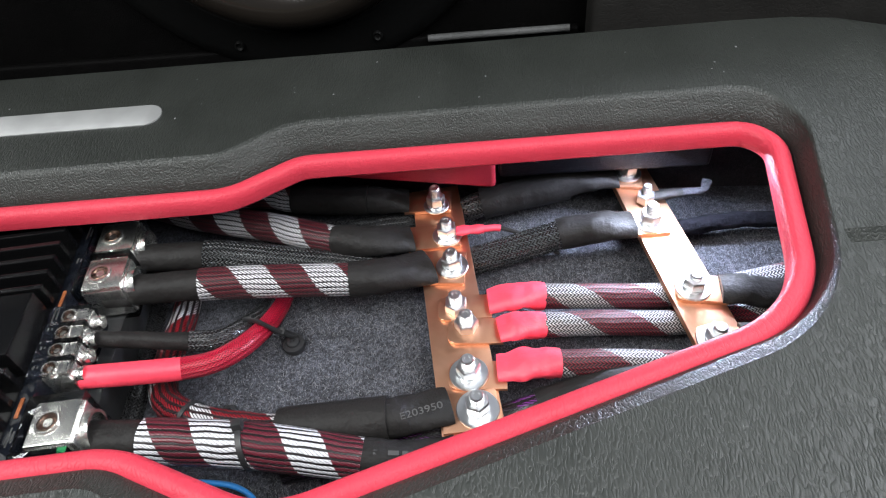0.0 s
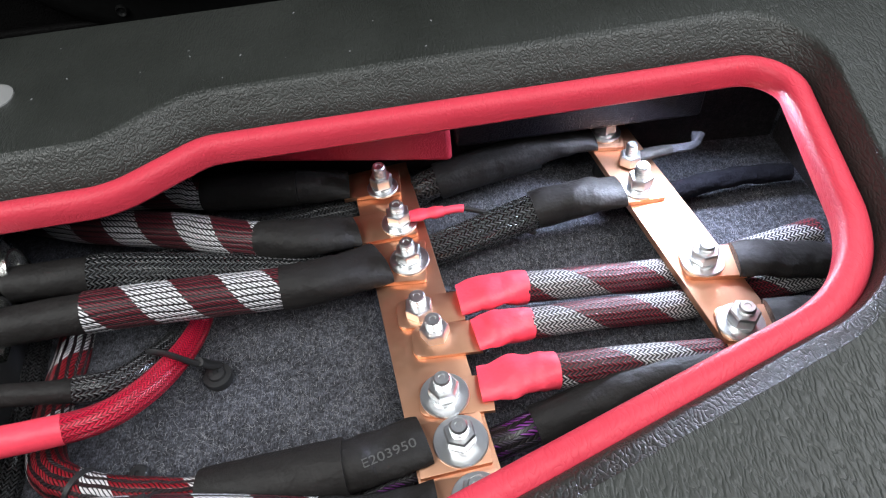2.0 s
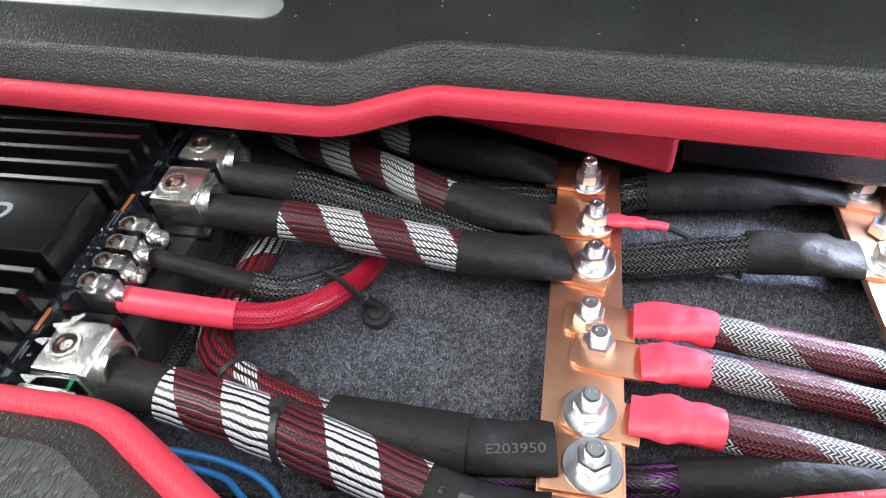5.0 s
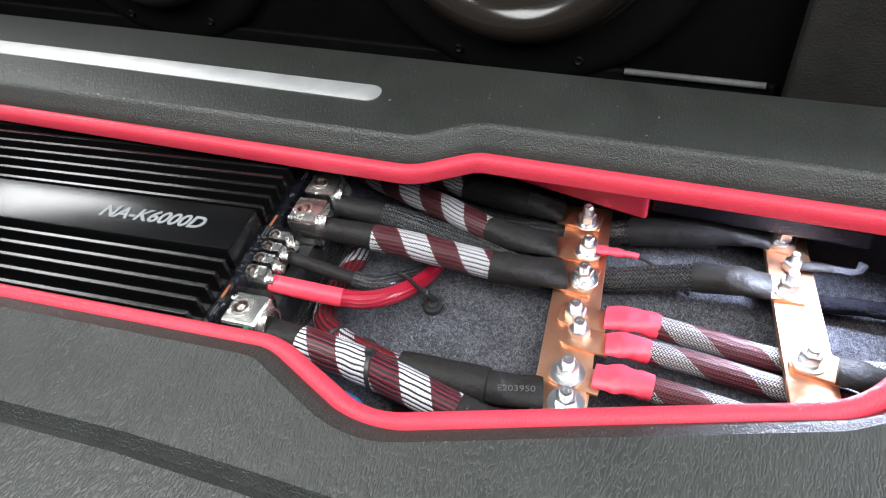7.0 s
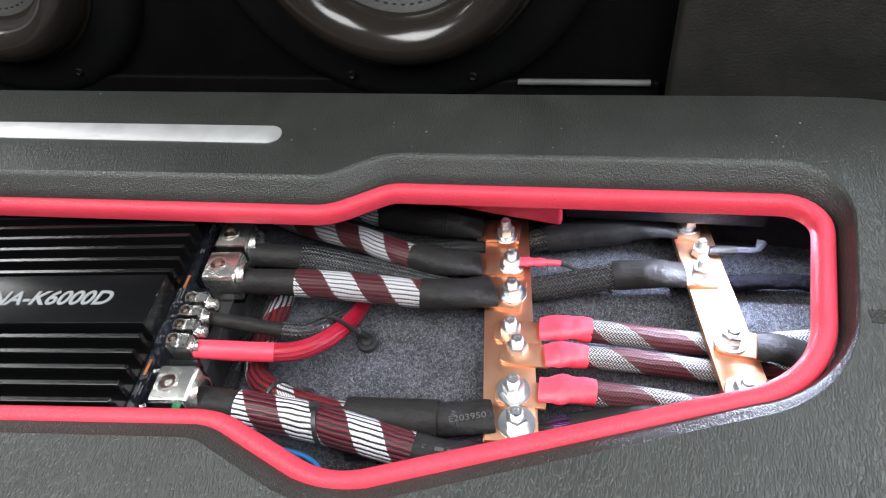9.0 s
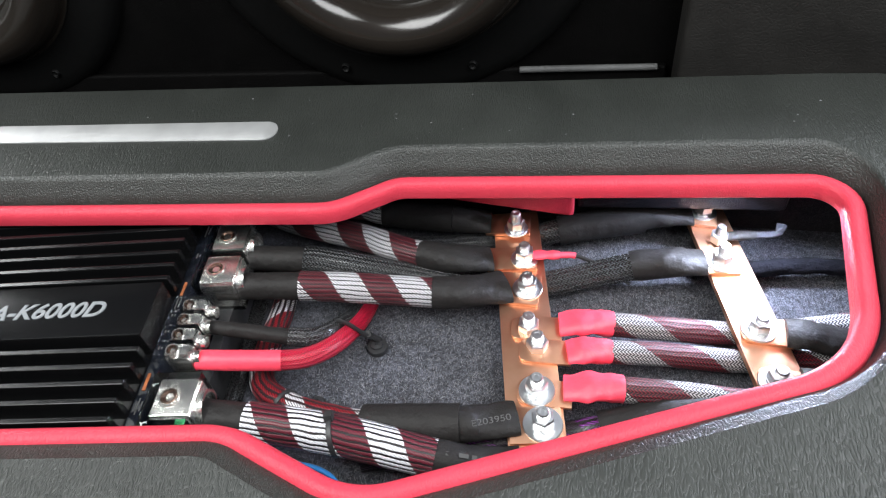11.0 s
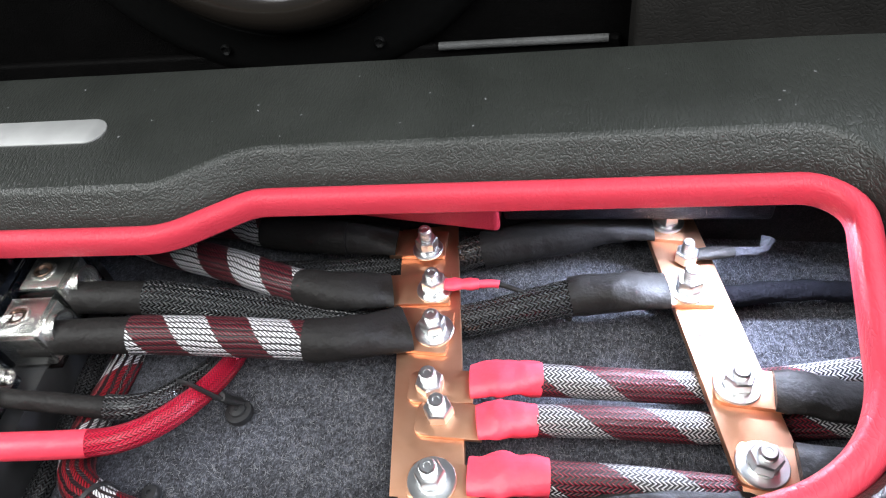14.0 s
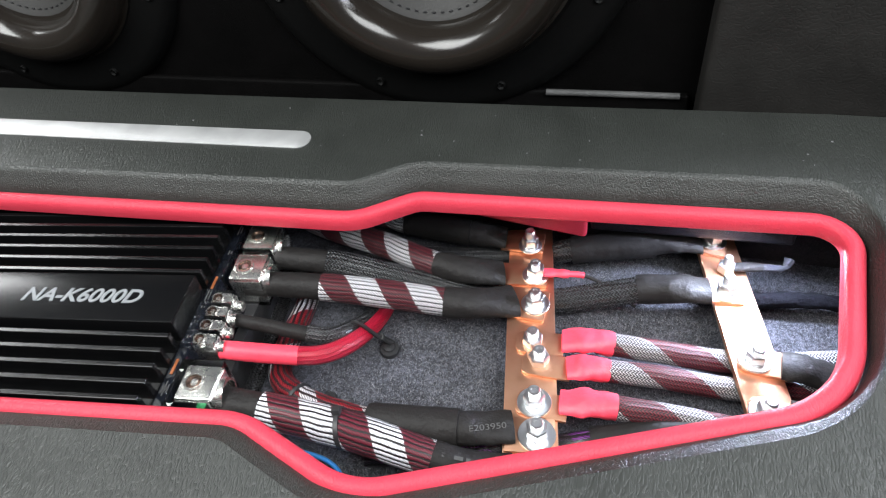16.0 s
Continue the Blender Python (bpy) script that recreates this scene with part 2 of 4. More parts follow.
def carpet_material(name, dark, light):
    """Felted carpet: matted fibres of two tones, dark pits between them."""
    k = Nodes(name, dark, 0.95)
    p = k.place()
    a, b, c = k.noise(p, 900, 4, 0.75), k.noise(p, 260, 5, 0.75), k.noise(p, 40, 4, 0.6)
    streak = k.noise(k.stretched(p, (1.0, 0.28, 1.0)), 1500, 2, 0.6)
    f = k.maths("ADD", k.maths("MULTIPLY", a, 0.40), k.maths("ADD", k.maths("MULTIPLY", b, 0.33), k.maths("MULTIPLY", streak, 0.27)))
    f = k.maths("ADD", f, k.maths("MULTIPLY_ADD", c, 0.12, -0.06))
    k.put("Base Color", k.mix(k.ramp(f, [(0.42, (0, 0, 0)), (0.52, (0.30, 0.30, 0.30)), (0.64, (1, 1, 1))]), dark, light))
    k.bump(k.maths("ADD", f, k.maths("MULTIPLY", c, 0.5)), 1.0, 0.0035)
    return k.m


CARPET = carpet_material("charcoal_carpet", (0.007, 0.007, 0.010), (0.185, 0.19, 0.225))
# dark reddish carpet, darkened further in place of the walls' shade
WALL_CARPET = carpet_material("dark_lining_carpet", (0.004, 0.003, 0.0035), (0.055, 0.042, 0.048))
FIBRE = Nodes("carpet_fibre", (0.22, 0.22, 0.23), 0.8).m
SURROUND = Nodes("satin_rubber_surround", (0.014, 0.0115, 0.0095), 0.22)
SURROUND.put("Roughness", SURROUND.maths("ADD", 0.11, SURROUND.maths("MULTIPLY", SURROUND.noise(SURROUND.place(), 60, 5), 0.14)))
SURROUND = SURROUND.m
CONE = Nodes("grey_black_cone", (0.030, 0.029, 0.028), 0.45)
CONE.bump(CONE.noise(CONE.place(), 500, 4), 0.4, 0.0006)
CONE = CONE.m
BASKET = rubber("black_basket_paint", (0.0014, 0.0014, 0.0014), 0.5, 0.0001)
BASKET.node_tree.nodes["Principled BSDF"].inputs["Specular IOR Level"].default_value = 0.08
LINING = rubber("dark_car_lining", (0.03, 0.03, 0.03), 0.8, 0.0004)

# ---- helpers for shapes ----


def part(name, bm, material, parent=None, label="", smooth=True):
    """Links a bmesh as one mesh object."""
    me = bpy.data.meshes.new(name)
    bmesh.ops.recalc_face_normals(bm, faces=bm.faces)
    bm.to_mesh(me)
    bm.free()
    if smooth:
        me.shade_smooth()
        me.set_sharp_from_angle(angle=radians(38))
    me.materials.append(material)
    ob = new(name, me)
    ob.parent = parent
    if label:
        tagged(ob, label)
    return ob


def thing(name, label, category, m=None, group="", kind=""):
    ob = new(name)
    ob.empty_display_size = 0.02
    if m is not None:
        ob.matrix_world = m
    return tagged(ob, label, category, group, kind)


def box(x0, x1, y0, y1, z0, z1, bevel=0.0, bm=None, segments=2):
    made = bm or bmesh.new()
    vs = bmesh.ops.create_cube(made, size=1.0)["verts"]
    for v in vs:
        v.co = Vector((x0 + (v.co.x + 0.5) * (x1 - x0), y0 + (v.co.y + 0.5) * (y1 - y0), z0 + (v.co.z + 0.5) * (z1 - z0)))
    if bevel:
        edges = list({e for v in vs for e in v.link_edges})
        bmesh.ops.bevel(made, geom=edges, offset=bevel, segments=segments, affect="EDGES", profile=0.6)
    return made


def prism(outline, z0, z1, bevel=0.0, bm=None):
    """An upright prism over a closed outline of (x, y)."""
    made = bm or bmesh.new()
    low = [made.verts.new((x, y, z0)) for x, y in outline]
    high = [made.verts.new((x, y, z1)) for x, y in outline]
    n = len(outline)
    made.faces.new(low[::-1])
    top = made.faces.new(high)
    for i in range(n):
        made.faces.new((low[i], low[(i + 1) % n], high[(i + 1) % n], high[i]))
    if bevel:
        bmesh.ops.bevel(made, geom=list(top.edges), offset=bevel, segments=2, affect="EDGES", profile=0.6)
    return made


def lathe(profile, n=32, bm=None, close=False):
    """A body turned round z from (radius, z)."""
    made = bm or bmesh.new()
    rings = []
    for r, z in profile:
        if r < 1e-6:
            rings.append([made.verts.new((0, 0, z))])
        else:
            rings.append([made.verts.new((r * math.cos(2 * math.pi * i / n), r * math.sin(2 * math.pi * i / n), z)) for i in range(n)])
    pairs = list(zip(rings, rings[1:])) + ([(rings[-1], rings[0])] if close else [])
    for a, b in pairs:
        for i in range(n):
            j = (i + 1) % n
            if len(a) == 1 and len(b) > 1:
                made.faces.new((a[0], b[i], b[j]))
            elif len(b) == 1 and len(a) > 1:
                made.faces.new((a[i], a[j], b[0]))
            elif len(a) > 1:
                made.faces.new((a[i], a[j], b[j], b[i]))
    return made


def smooth_line(points, per=12):
    """A Catmull-Rom line through the points, as (index, place)."""
    pts = [Vector(p) for p in points]
    pts = [2 * pts[0] - pts[1]] + pts + [2 * pts[-1] - pts[-2]]
    line = []
    for i in range(1, len(pts) - 2):
        a, b, c, d = pts[i - 1:i + 3]
        for k in range(per):
            t = k / per
            line.append((i - 1 + t, 0.5 * ((2 * b) + (c - a) * t + (2 * a - 5 * b + 4 * c - d) * t * t + (3 * b - a - 3 * c + d) * t ** 3)))
    line.append((len(points) - 1.0, pts[-2].copy()))
    return line


def tube(points, i0, i1, radii, flat=(1.0, 1.0), n=20, lumps=0.0, per=12, seed=0.0, twist=0.0):
    """A swept tube along part of a line (from index i0 to i1), with radii spread evenly over it.
    flat: height over width at both ends. Its map runs round (0 to 1) and along (metres)."""
    line = [(i, p) for i, p in smooth_line(points, per)]

    def at(i):
        k = min(int(i * per), len(line) - 2)
        f = i * per - k
        return line[k][1].lerp(line[k + 1][1], min(max(f, 0), 1))

    steps = max(4, int((i1 - i0) * per))
    ps = [at(i0 + (i1 - i0) * k / steps) for k in range(steps + 1)]
    bm = bmesh.new()
    uv = bm.loops.layers.uv.new("UVMap")
    rings, along, length = [], [], 0.0
    for k, p in enumerate(ps):
        d = (ps[min(k + 1, steps)] - ps[max(k - 1, 0)]).normalized()
        side = d.cross(Vector((0, 0, 1)))
        side = side.normalized() if side.length > 1e-4 else Vector((1, 0, 0))
        up = side.cross(d).normalized()
        if k:
            length += (p - ps[k - 1]).length
        f = k / steps * (len(radii) - 1)
        a = min(int(f), len(radii) - 2)
        r = radii[a] + (radii[a + 1] - radii[a]) * (f - a)
        h = flat[0] + (flat[1] - flat[0]) * (k / steps) ** 1.5
        ring = []
        for j in range(n):
            t = 2 * math.pi * j / n
            o = side * math.cos(t) * (1 + (1 - h) * 0.45) + up * math.sin(t) * h
            q = r
            if lumps:
                q *= 1 + lumps * (noise.noise(p * 70 + o * 0.9 + Vector((seed, seed, 0))) + 0.7 * noise.noise(p * 190 + o * 1.8 + Vector((0, seed, seed))))
            ring.append(bm.verts.new(p + o * q))
        rings.append(ring)
        along.append(length)
    for k in range(steps):
        for j in range(n):
            f = bm.faces.new((rings[k][j], rings[k][(j + 1) % n], rings[k + 1][(j + 1) % n], rings[k + 1][j]))
            for loop, (jj, kk) in zip(f.loops, ((j, k), (j + 1, k), (j + 1, k + 1), (j, k + 1))):
                loop[uv].uv = (jj / n + twist, along[kk])
    bm.faces.new(rings[0][::-1])
    bm.faces.new(rings[-1])
    return bm


def rounded(corners, step=0.004):
    """A closed outline of (x, y, radius) corners, its corners rounded."""
    out = []
    n = len(corners)
    for i in range(n):
        p, c, q = (Vector(corners[k % n][:2]) for k in (i - 1, i, i + 1))
        r = corners[i][2]
        a, b = (p - c).normalized(), (q - c).normalized()
        half = a.angle(b) / 2
        cut = r / math.tan(half)
        m = max(3, int(r * (math.pi - 2 * half) / step))
        centre = c + (a + b).normalized() * (r / math.sin(half))
        s, e = c + a * cut - centre, c + b * cut - centre
        turn = s.angle_signed(e)
        for k in range(m + 1):
            w = -turn * k / m
            out.append(centre + Vector((s.x * math.cos(w) - s.y * math.sin(w), s.x * math.sin(w) + s.y * math.cos(w))))
    dense = []
    for i, p in enumerate(out):
        q = out[(i + 1) % len(out)]
        m = max(1, int((q - p).length / 0.012))
        dense += [p.lerp(q, k / m) for k in range(m)]
    return dense


def grown(loop, d):
    """The closed outline moved outwards by d (it runs clockwise from above)."""
    n, out = len(loop), []
    for i in range(n):
        t = (loop[(i + 1) % n] - loop[i - 1]).normalized()
        out.append(loop[i] + Vector((-t.y, t.x)) * d)
    return out


def swept_ring(loop, profile, near=None, right=0.0):
    """A closed band along the outline, from (outward shift, height) points.
    near: the profile that it takes on over there; right: how much wider it runs on that side past its second point."""
    bm = bmesh.new()
    d0, rings = profile[1][0], []
    for (d, z), (dn, zn) in zip(profile, near or profile):
        row = []
        for p, q in zip(loop, grown(loop, 0.001)):
            o = (q - p) * 1000
            f = max(0.0, -o.y) ** 2
            e = d + (dn - d) * f + max(0.0, d - d0) * right * max(0.0, o.x) ** 2
            row.append(bm.verts.new((p.x + o.x * e, p.y + o.y * e, z + (zn - z) * f)))
        rings.append(row)
    n = len(loop)
    for a, b in zip(rings, rings[1:]):
        for i in range(n):
            bm.faces.new((a[i], a[(i + 1) % n], b[(i + 1) % n], b[i]))
    return bm, rings


def writing(text, size, material, parent, m, shear=0.0, bold=0.0, bend=0.0):
    """Raised lettering as a mesh; bend: the radius of the tube that it lies on."""
    cu = bpy.data.curves.new("lettering", "FONT")
    cu.body, cu.size, cu.shear, cu.bevel_depth, cu.extrude = text, size, shear, bold, 0.0001
    cu.align_x, cu.align_y = "CENTER", "CENTER"
    tmp = new("lettering_source", cu)
    me = bpy.data.meshes.new_from_object(tmp.evaluated_get(bpy.context.evaluated_depsgraph_get()))
    bpy.data.objects.remove(tmp)
    if bend:
        for v in me.vertices:
            a, r = v.co.y / bend, bend + 0.0004 + v.co.z
            v.co.y, v.co.z = r * math.sin(a), r * math.cos(a)
    me.materials.clear()
    me.materials.append(material)
    ob = new("lettering", me)
    ob.parent = parent
    ob.matrix_local = m
    return ob


# ---- the boot floor cover with its opening ----
TOP, CARPET_Z = 0.078, -0.044
SLOPE = 0.078  # how the cover falls towards the tailgate
OPENING = rounded([(-0.80, 0.2405, 0.03), (-0.137, 0.2655, 0.050), (-0.093, 0.2936, 0.028), (0.221, 0.3018, 0.022),
                   (0.1965, 0.157, 0.075), (-0.074, 0.0582, 0.060), (-0.154, 0.0895, 0.060), (-0.80, 0.022, 0.03)])

bm, rings = swept_ring(OPENING, [(0.0100, 0.044), (0.0104, 0.0620), (0.0150, 0.0678), (0.0192, 0.0736), (0.0208, 0.0757), (0.0218, 0.0767), (0.0230, 0.0774), (0.0250, TOP)],
                       [(0.0058, 0.060), (0.0060, 0.0708), (0.0070, 0.0720), (0.0095, 0.0732), (0.0120, 0.0745), (0.0145, 0.0758), (0.0162, 0.0768), (0.0180, TOP)], -0.65)
lip, bm = bm, bmesh.new()
rings = [[bm.verts.new(v.co) for v in rings[-1]]]
for i in range(len(OPENING)):
    bm.edges.new((rings[0][i], rings[0][(i + 1) % len(OPENING)]))
EDGE = [(-1.0, 0.382), (-0.5, 0.3875), (0.0, 0.394), (0.215, 0.3980), (0.258, 0.397), (0.280, 0.392), (0.292, 0.381), (0.298, 0.350), (0.300, 0.250), (0.302, 0.10), (0.306, -0.40), (-1.0, -0.40)]
outer = [bm.verts.new((x, y, TOP)) for x, y in EDGE]
holes = []
for line, w in (([(0.2230, 0.1945), (0.25, 0.1955), (0.296, 0.197)], 0.0050), ([(-0.700, -0.045), (-0.302, -0.013), (-0.204, -0.003), (-0.116, 0.002), (0.004, 0.008)], 0.0062)):
    v = [Vector(p) for p in line]
    left, right = [], []
    for i, p in enumerate(v):
        t = (v[min(i + 1, len(v) - 1)] - v[max(i - 1, 0)]).normalized()
        s = Vector((-t.y, t.x)) * w
        left.append(p + s), right.append(p - s)
    holes.append((left, right, v))
fill = [bm.edges.new((outer[i], outer[(i + 1) % len(outer)])) for i in range(len(outer))]
fill += [e for e in bm.edges if e.verts[0] in set(rings[-1]) and e.verts[1] in set(rings[-1])]
troughs = []
for left, right, mid in holes:
    loop = [bm.verts.new((p.x, p.y, TOP)) for p in left + right[::-1]]
    fill += [bm.edges.new((loop[i], loop[(i + 1) % len(loop)])) for i in range(len(loop))]
    troughs.append((loop, mid))
bmesh.ops.triangle_fill(bm, use_beauty=True, use_dissolve=False, edges=fill)
for loop, mid in troughs:
    n = len(mid)
    deep = [bm.verts.new((p.x, p.y, TOP - 0.006)) for p in mid]
    for i in range(n - 1):
        bm.faces.new((loop[i], loop[i + 1], deep[i + 1], deep[i]))
        bm.faces.new((deep[i], deep[i + 1], loop[2 * n - 2 - i], loop[2 * n - 1 - i]))
    bm.faces.new((loop[0], deep[0], loop[2 * n - 1]))
    bm.faces.new((loop[n - 1], loop[n], deep[n - 1]))
skirt, prev = [(0.0015, -0.0006), (0.003, -0.0018), (0.006, -0.007), (0.010, -0.020), (0.014, -0.040)], outer
middle = Vector((-0.2, 0.0, 0))
for d, dz in skirt:
    row = []
    for (x, y), v in zip(EDGE, outer):
        o = (Vector((x, y, 0)) - middle).normalized()
        right = max(0.0, min(1.0, (x - 0.27) / 0.025))
        row.append(bm.verts.new((x + o.x * d * 0.4 + 7.0 * d * right, y + min(d, 0.006) * (1 if y > 0.3 else -1 if y < 0 else 0), TOP + dz)))
    for i in range(len(row)):
        j = (i + 1) % len(row)
        bm.faces.new((prev[i], prev[j], row[j], row[i]))
    prev = row
cover = thing("boot_floor_cover", "black leather-grain vinyl boot floor cover with a shaped opening", "floor cover")
for body in (bm, lip):
    for v in body.verts:
        v.co.z += SLOPE * (v.co.y - 0.30) * max(0.0, min(1.0, (v.co.z - 0.030) / 0.015))
part("cover_panel", bm, VINYL, cover)
part("bevelled_lip", lip, VINYL, cover)

bm, rings = swept_ring(OPENING, [(0.0070, 0.048), (0.0084, 0.0570), (0.0080, 0.0605), (0.0064, 0.0634), (0.0036, 0.0655), (0.0006, 0.0664), (-0.0022, 0.0657),
                                 (-0.0042, 0.0642), (-0.0054, 0.0615), (-0.0057, 0.0575), (-0.0054, 0.0530), (-0.0035, 0.0508), (0.0, 0.0500)])
ring = thing("padded_trim_ring", "padded red vinyl trim ring lining the opening of the floor cover", "trim ring")
for v in bm.verts:
    v.co.z += 0.05 * (v.co.y - 0.30)
part("padding", bm, RED_VINYL, ring)

strip = thing("aluminium_trim_strip", "brushed aluminium trim strip with a rounded end, set in the cover", "trim strip")
a, b, w = Vector((-0.95, 0.3205)), Vector((-0.2070, 0.3345)), 0.0108
t = (b - a).normalized()
s = Vector((-t.y, t.x))
outline = [a + s * w, ] + [b + (s * math.cos(k * math.pi / 10) + t * math.sin(k * math.pi / 10)) * w * (1.0 if 0 < k < 10 else 1) for k in range(11)] + [a - s * w]
bm = prism([(p.x, p.y) for p in outline][::-1], TOP - 0.002, TOP + 0.0009, 0.0004)
for v in bm.verts:
    v.co.z += SLOPE * (v.co.y - 0.30)
part("strip_plate", bm, ALU, strip)

# dust on the cover
rng, dust = np.random.default_rng(11), bmesh.new()
for x, y, w in zip(rng.uniform(-0.42, 0.26, 46), rng.uniform(0.325, 0.385, 46), rng.uniform(0.0002, 0.0007, 46)):
    a, z = rng.uniform(0, 3.14), TOP + SLOPE * (y - 0.30)
    box(-w, w, -w * 0.5, w * 0.5, 0, w * 0.5, 0, dust)
    dust.verts.ensure_lookup_table()
    bmesh.ops.transform(dust, matrix=pose(x, y, z, 0, 0, math.degrees(a)), verts=dust.verts[-8:])
tagged(part("dust_specks", dust, FIBRE), "pale dust specks lying on the black vinyl cover", "dust", "", "stuff")

# ---- compartment floor and walls ----


def carpet_height(x, y):
    return CARPET_Z - 0.04 * x + 0.0012 * noise.noise(Vector((x * 14, y * 14, 0)))


bm = bmesh.new()
nx, ny = 90, 50
grid = [[bm.verts.new((-0.95 + 1.32 * i / nx, -0.06 + 0.48 * j / ny, 0)) for j in range(ny + 1)] for i in range(nx + 1)]
for row in grid:
    for v in row:
        v.co.z = carpet_height(v.co.x, v.co.y)
for i in range(nx):
    for j in range(ny):
        bm.faces.new((grid[i][j], grid[i + 1][j], grid[i + 1][j + 1], grid[i][j + 1]))
tagged(part("floor", bm, CARPET), "charcoal speckled carpet lining the compartment floor", "carpet", "", "structure")

rng = np.random.default_rng(4)
count = 24000
xy = np.column_stack((rng.uniform(-0.16, 0.26, count), rng.uniform(0.10, 0.36, count)))
turn, tall, lean = rng.uniform(0, 2 * np.pi, count), rng.uniform(0.0008, 0.0024, count), rng.uniform(0.0010, 0.0036, count)
z = np.array([carpet_height(x, y) for x, y in xy])
base = np.column_stack((xy, z))
side = np.column_stack((-np.sin(turn), np.cos(turn), np.zeros(count))) * 0.00014
tip = base + np.column_stack((np.cos(turn) * lean, np.sin(turn) * lean, tall))
verts = np.stack((base - side, base + side, tip), 1).reshape(-1, 3)
me = bpy.data.meshes.new("carpet_fibres")
me.from_pydata(verts.tolist(), [], np.arange(3 * count).reshape(-1, 3).tolist())
me.materials.append(FIBRE)
tagged(new("carpet_fibres", me), "short grey fibres standing out of the charcoal carpet", "carpet pile", "", "stuff")

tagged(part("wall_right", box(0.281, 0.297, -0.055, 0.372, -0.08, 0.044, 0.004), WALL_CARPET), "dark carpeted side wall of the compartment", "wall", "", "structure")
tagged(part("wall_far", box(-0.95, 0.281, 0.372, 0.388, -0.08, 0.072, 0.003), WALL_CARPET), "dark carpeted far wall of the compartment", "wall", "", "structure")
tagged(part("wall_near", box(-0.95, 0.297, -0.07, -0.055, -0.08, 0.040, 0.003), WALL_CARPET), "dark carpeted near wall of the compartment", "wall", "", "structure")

# padded blocks under the far rim
bm = box(-0.125, 0.040, 0.335, 0.371, -0.008, 0.052, 0.004, None, 3)
for v in bm.verts:
    if v.co.x < -0.1 and v.co.z < 0.02:
        v.co.z += 0.026
tagged(part("red_padded_block", bm, RED_VINYL), "red leather-grain padded block below the far rim", "padded block")
tagged(part("black_padded_block", box(0.0425, 0.203, 0.337, 0.371, 0.000, 0.033, 0.004, None, 3), PAD_VINYL), "black leather-grain padded block below the far rim", "padded block")

# ---- copper busbars ----
BAR_TOP, BAR_THICK = -0.0205, 0.005


def busbar(far, near, width, label):
    f, n = Vector(far), Vector(near)
    t = (n - f).normalized()
    s = Vector((-t.y, t.x)) * width / 2
    e = thing("copper_busbar", label, "busbar", pose(f.x, f.y, BAR_TOP))
    pts = [f + s, n + s, n - s, f - s]
    part("bar", prism([(p.x - f.x, p.y - f.y) for p in pts], -BAR_THICK, 0.0, 0.0008), COPPER, e)
    for k in (0.08, 0.92):
        p = f.lerp(n, k) - f
        part("standoff", shifted(lathe([(0.0, -0.034), (0.009, -0.034), (0.010, -0.030), (0.008, -0.018), (0.010, -0.006), (0.0095, -BAR_THICK), (0, -BAR_THICK)], 16), p), PLASTIC, e)
    return e


def shifted(bm, p):
    bmesh.ops.translate(bm, verts=bm.verts, vec=(p[0], p[1], p[2] if len(p) > 2 else 0))
    return bm


busbar((-0.0105, 0.353), (0.0240, 0.090), 0.0385, "flat copper busbar carrying lugs and bolts, dull orange")
# same copper; it looks brighter only because the light strip reflects in it
second = busbar((0.1465, 0.368), (0.1840, 0.149), 0.0325, "flat copper busbar that mirrors the rim light strip, small scratch")
ob = part("scratch", box(-0.0009, 0.0009, -0.0042, 0.0042, -0.0002, 0.00025, 0.0002), SCREW_HOLE, second, "dark scratch mark")
ob.matrix_local = pose(0.0085, -0.098, 0.0, 0, 0, 12)


def bolt(x, y, z, nut=0.0068, washer=0.0120, stud=0.0040, turn=0.0, tall=0.018, label="zinc-plated stud with hex nut and wide washer"):
    """A stud with its nut and washers, standing on z."""
    e = thing("hex_bolt", label, "bolt", pose(x, y, z, 0, 0, turn), "bolts on the busbars")
    if washer:
        part("washer", lathe([(stud, 0), (washer, 0), (washer, 0.0010), (washer - 0.0004, 0.0015), (stud, 0.0015)], 32), ZINC, e)
        part("spring_washer", lathe([(stud, 0.0015), (nut + 0.0006, 0.0015), (nut + 0.0006, 0.0034), (stud, 0.0034)], 24), ZINC, e)
    base = 0.0034 if washer else 0.0
    bm = lathe([(stud, base), (nut * 1.13, base + 0.0002), (nut * 1.155, base + 0.0008), (nut * 1.155, base + 0.0066), (nut * 1.05, base + 0.0076), (stud, base + 0.0077)], 6)
    part("nut", bm, ZINC, e, "", False)
    prof, zz = [(stud * 0.9, base)], base + 0.0072
    while zz < tall - 0.0012:
        prof += [(stud, zz), (stud, zz + 0.0004), (stud * 0.74, zz + 0.0010)]
        zz += 0.0016
    prof += [(stud * 0.95, tall - 0.0012), (stud * 0.78, tall), (stud * 0.42, tall), (stud * 0.36, tall - 0.0004), (0, tall - 0.0004)]
    part("threaded_stud", lathe(prof, 18), ZINC, e)
    return e


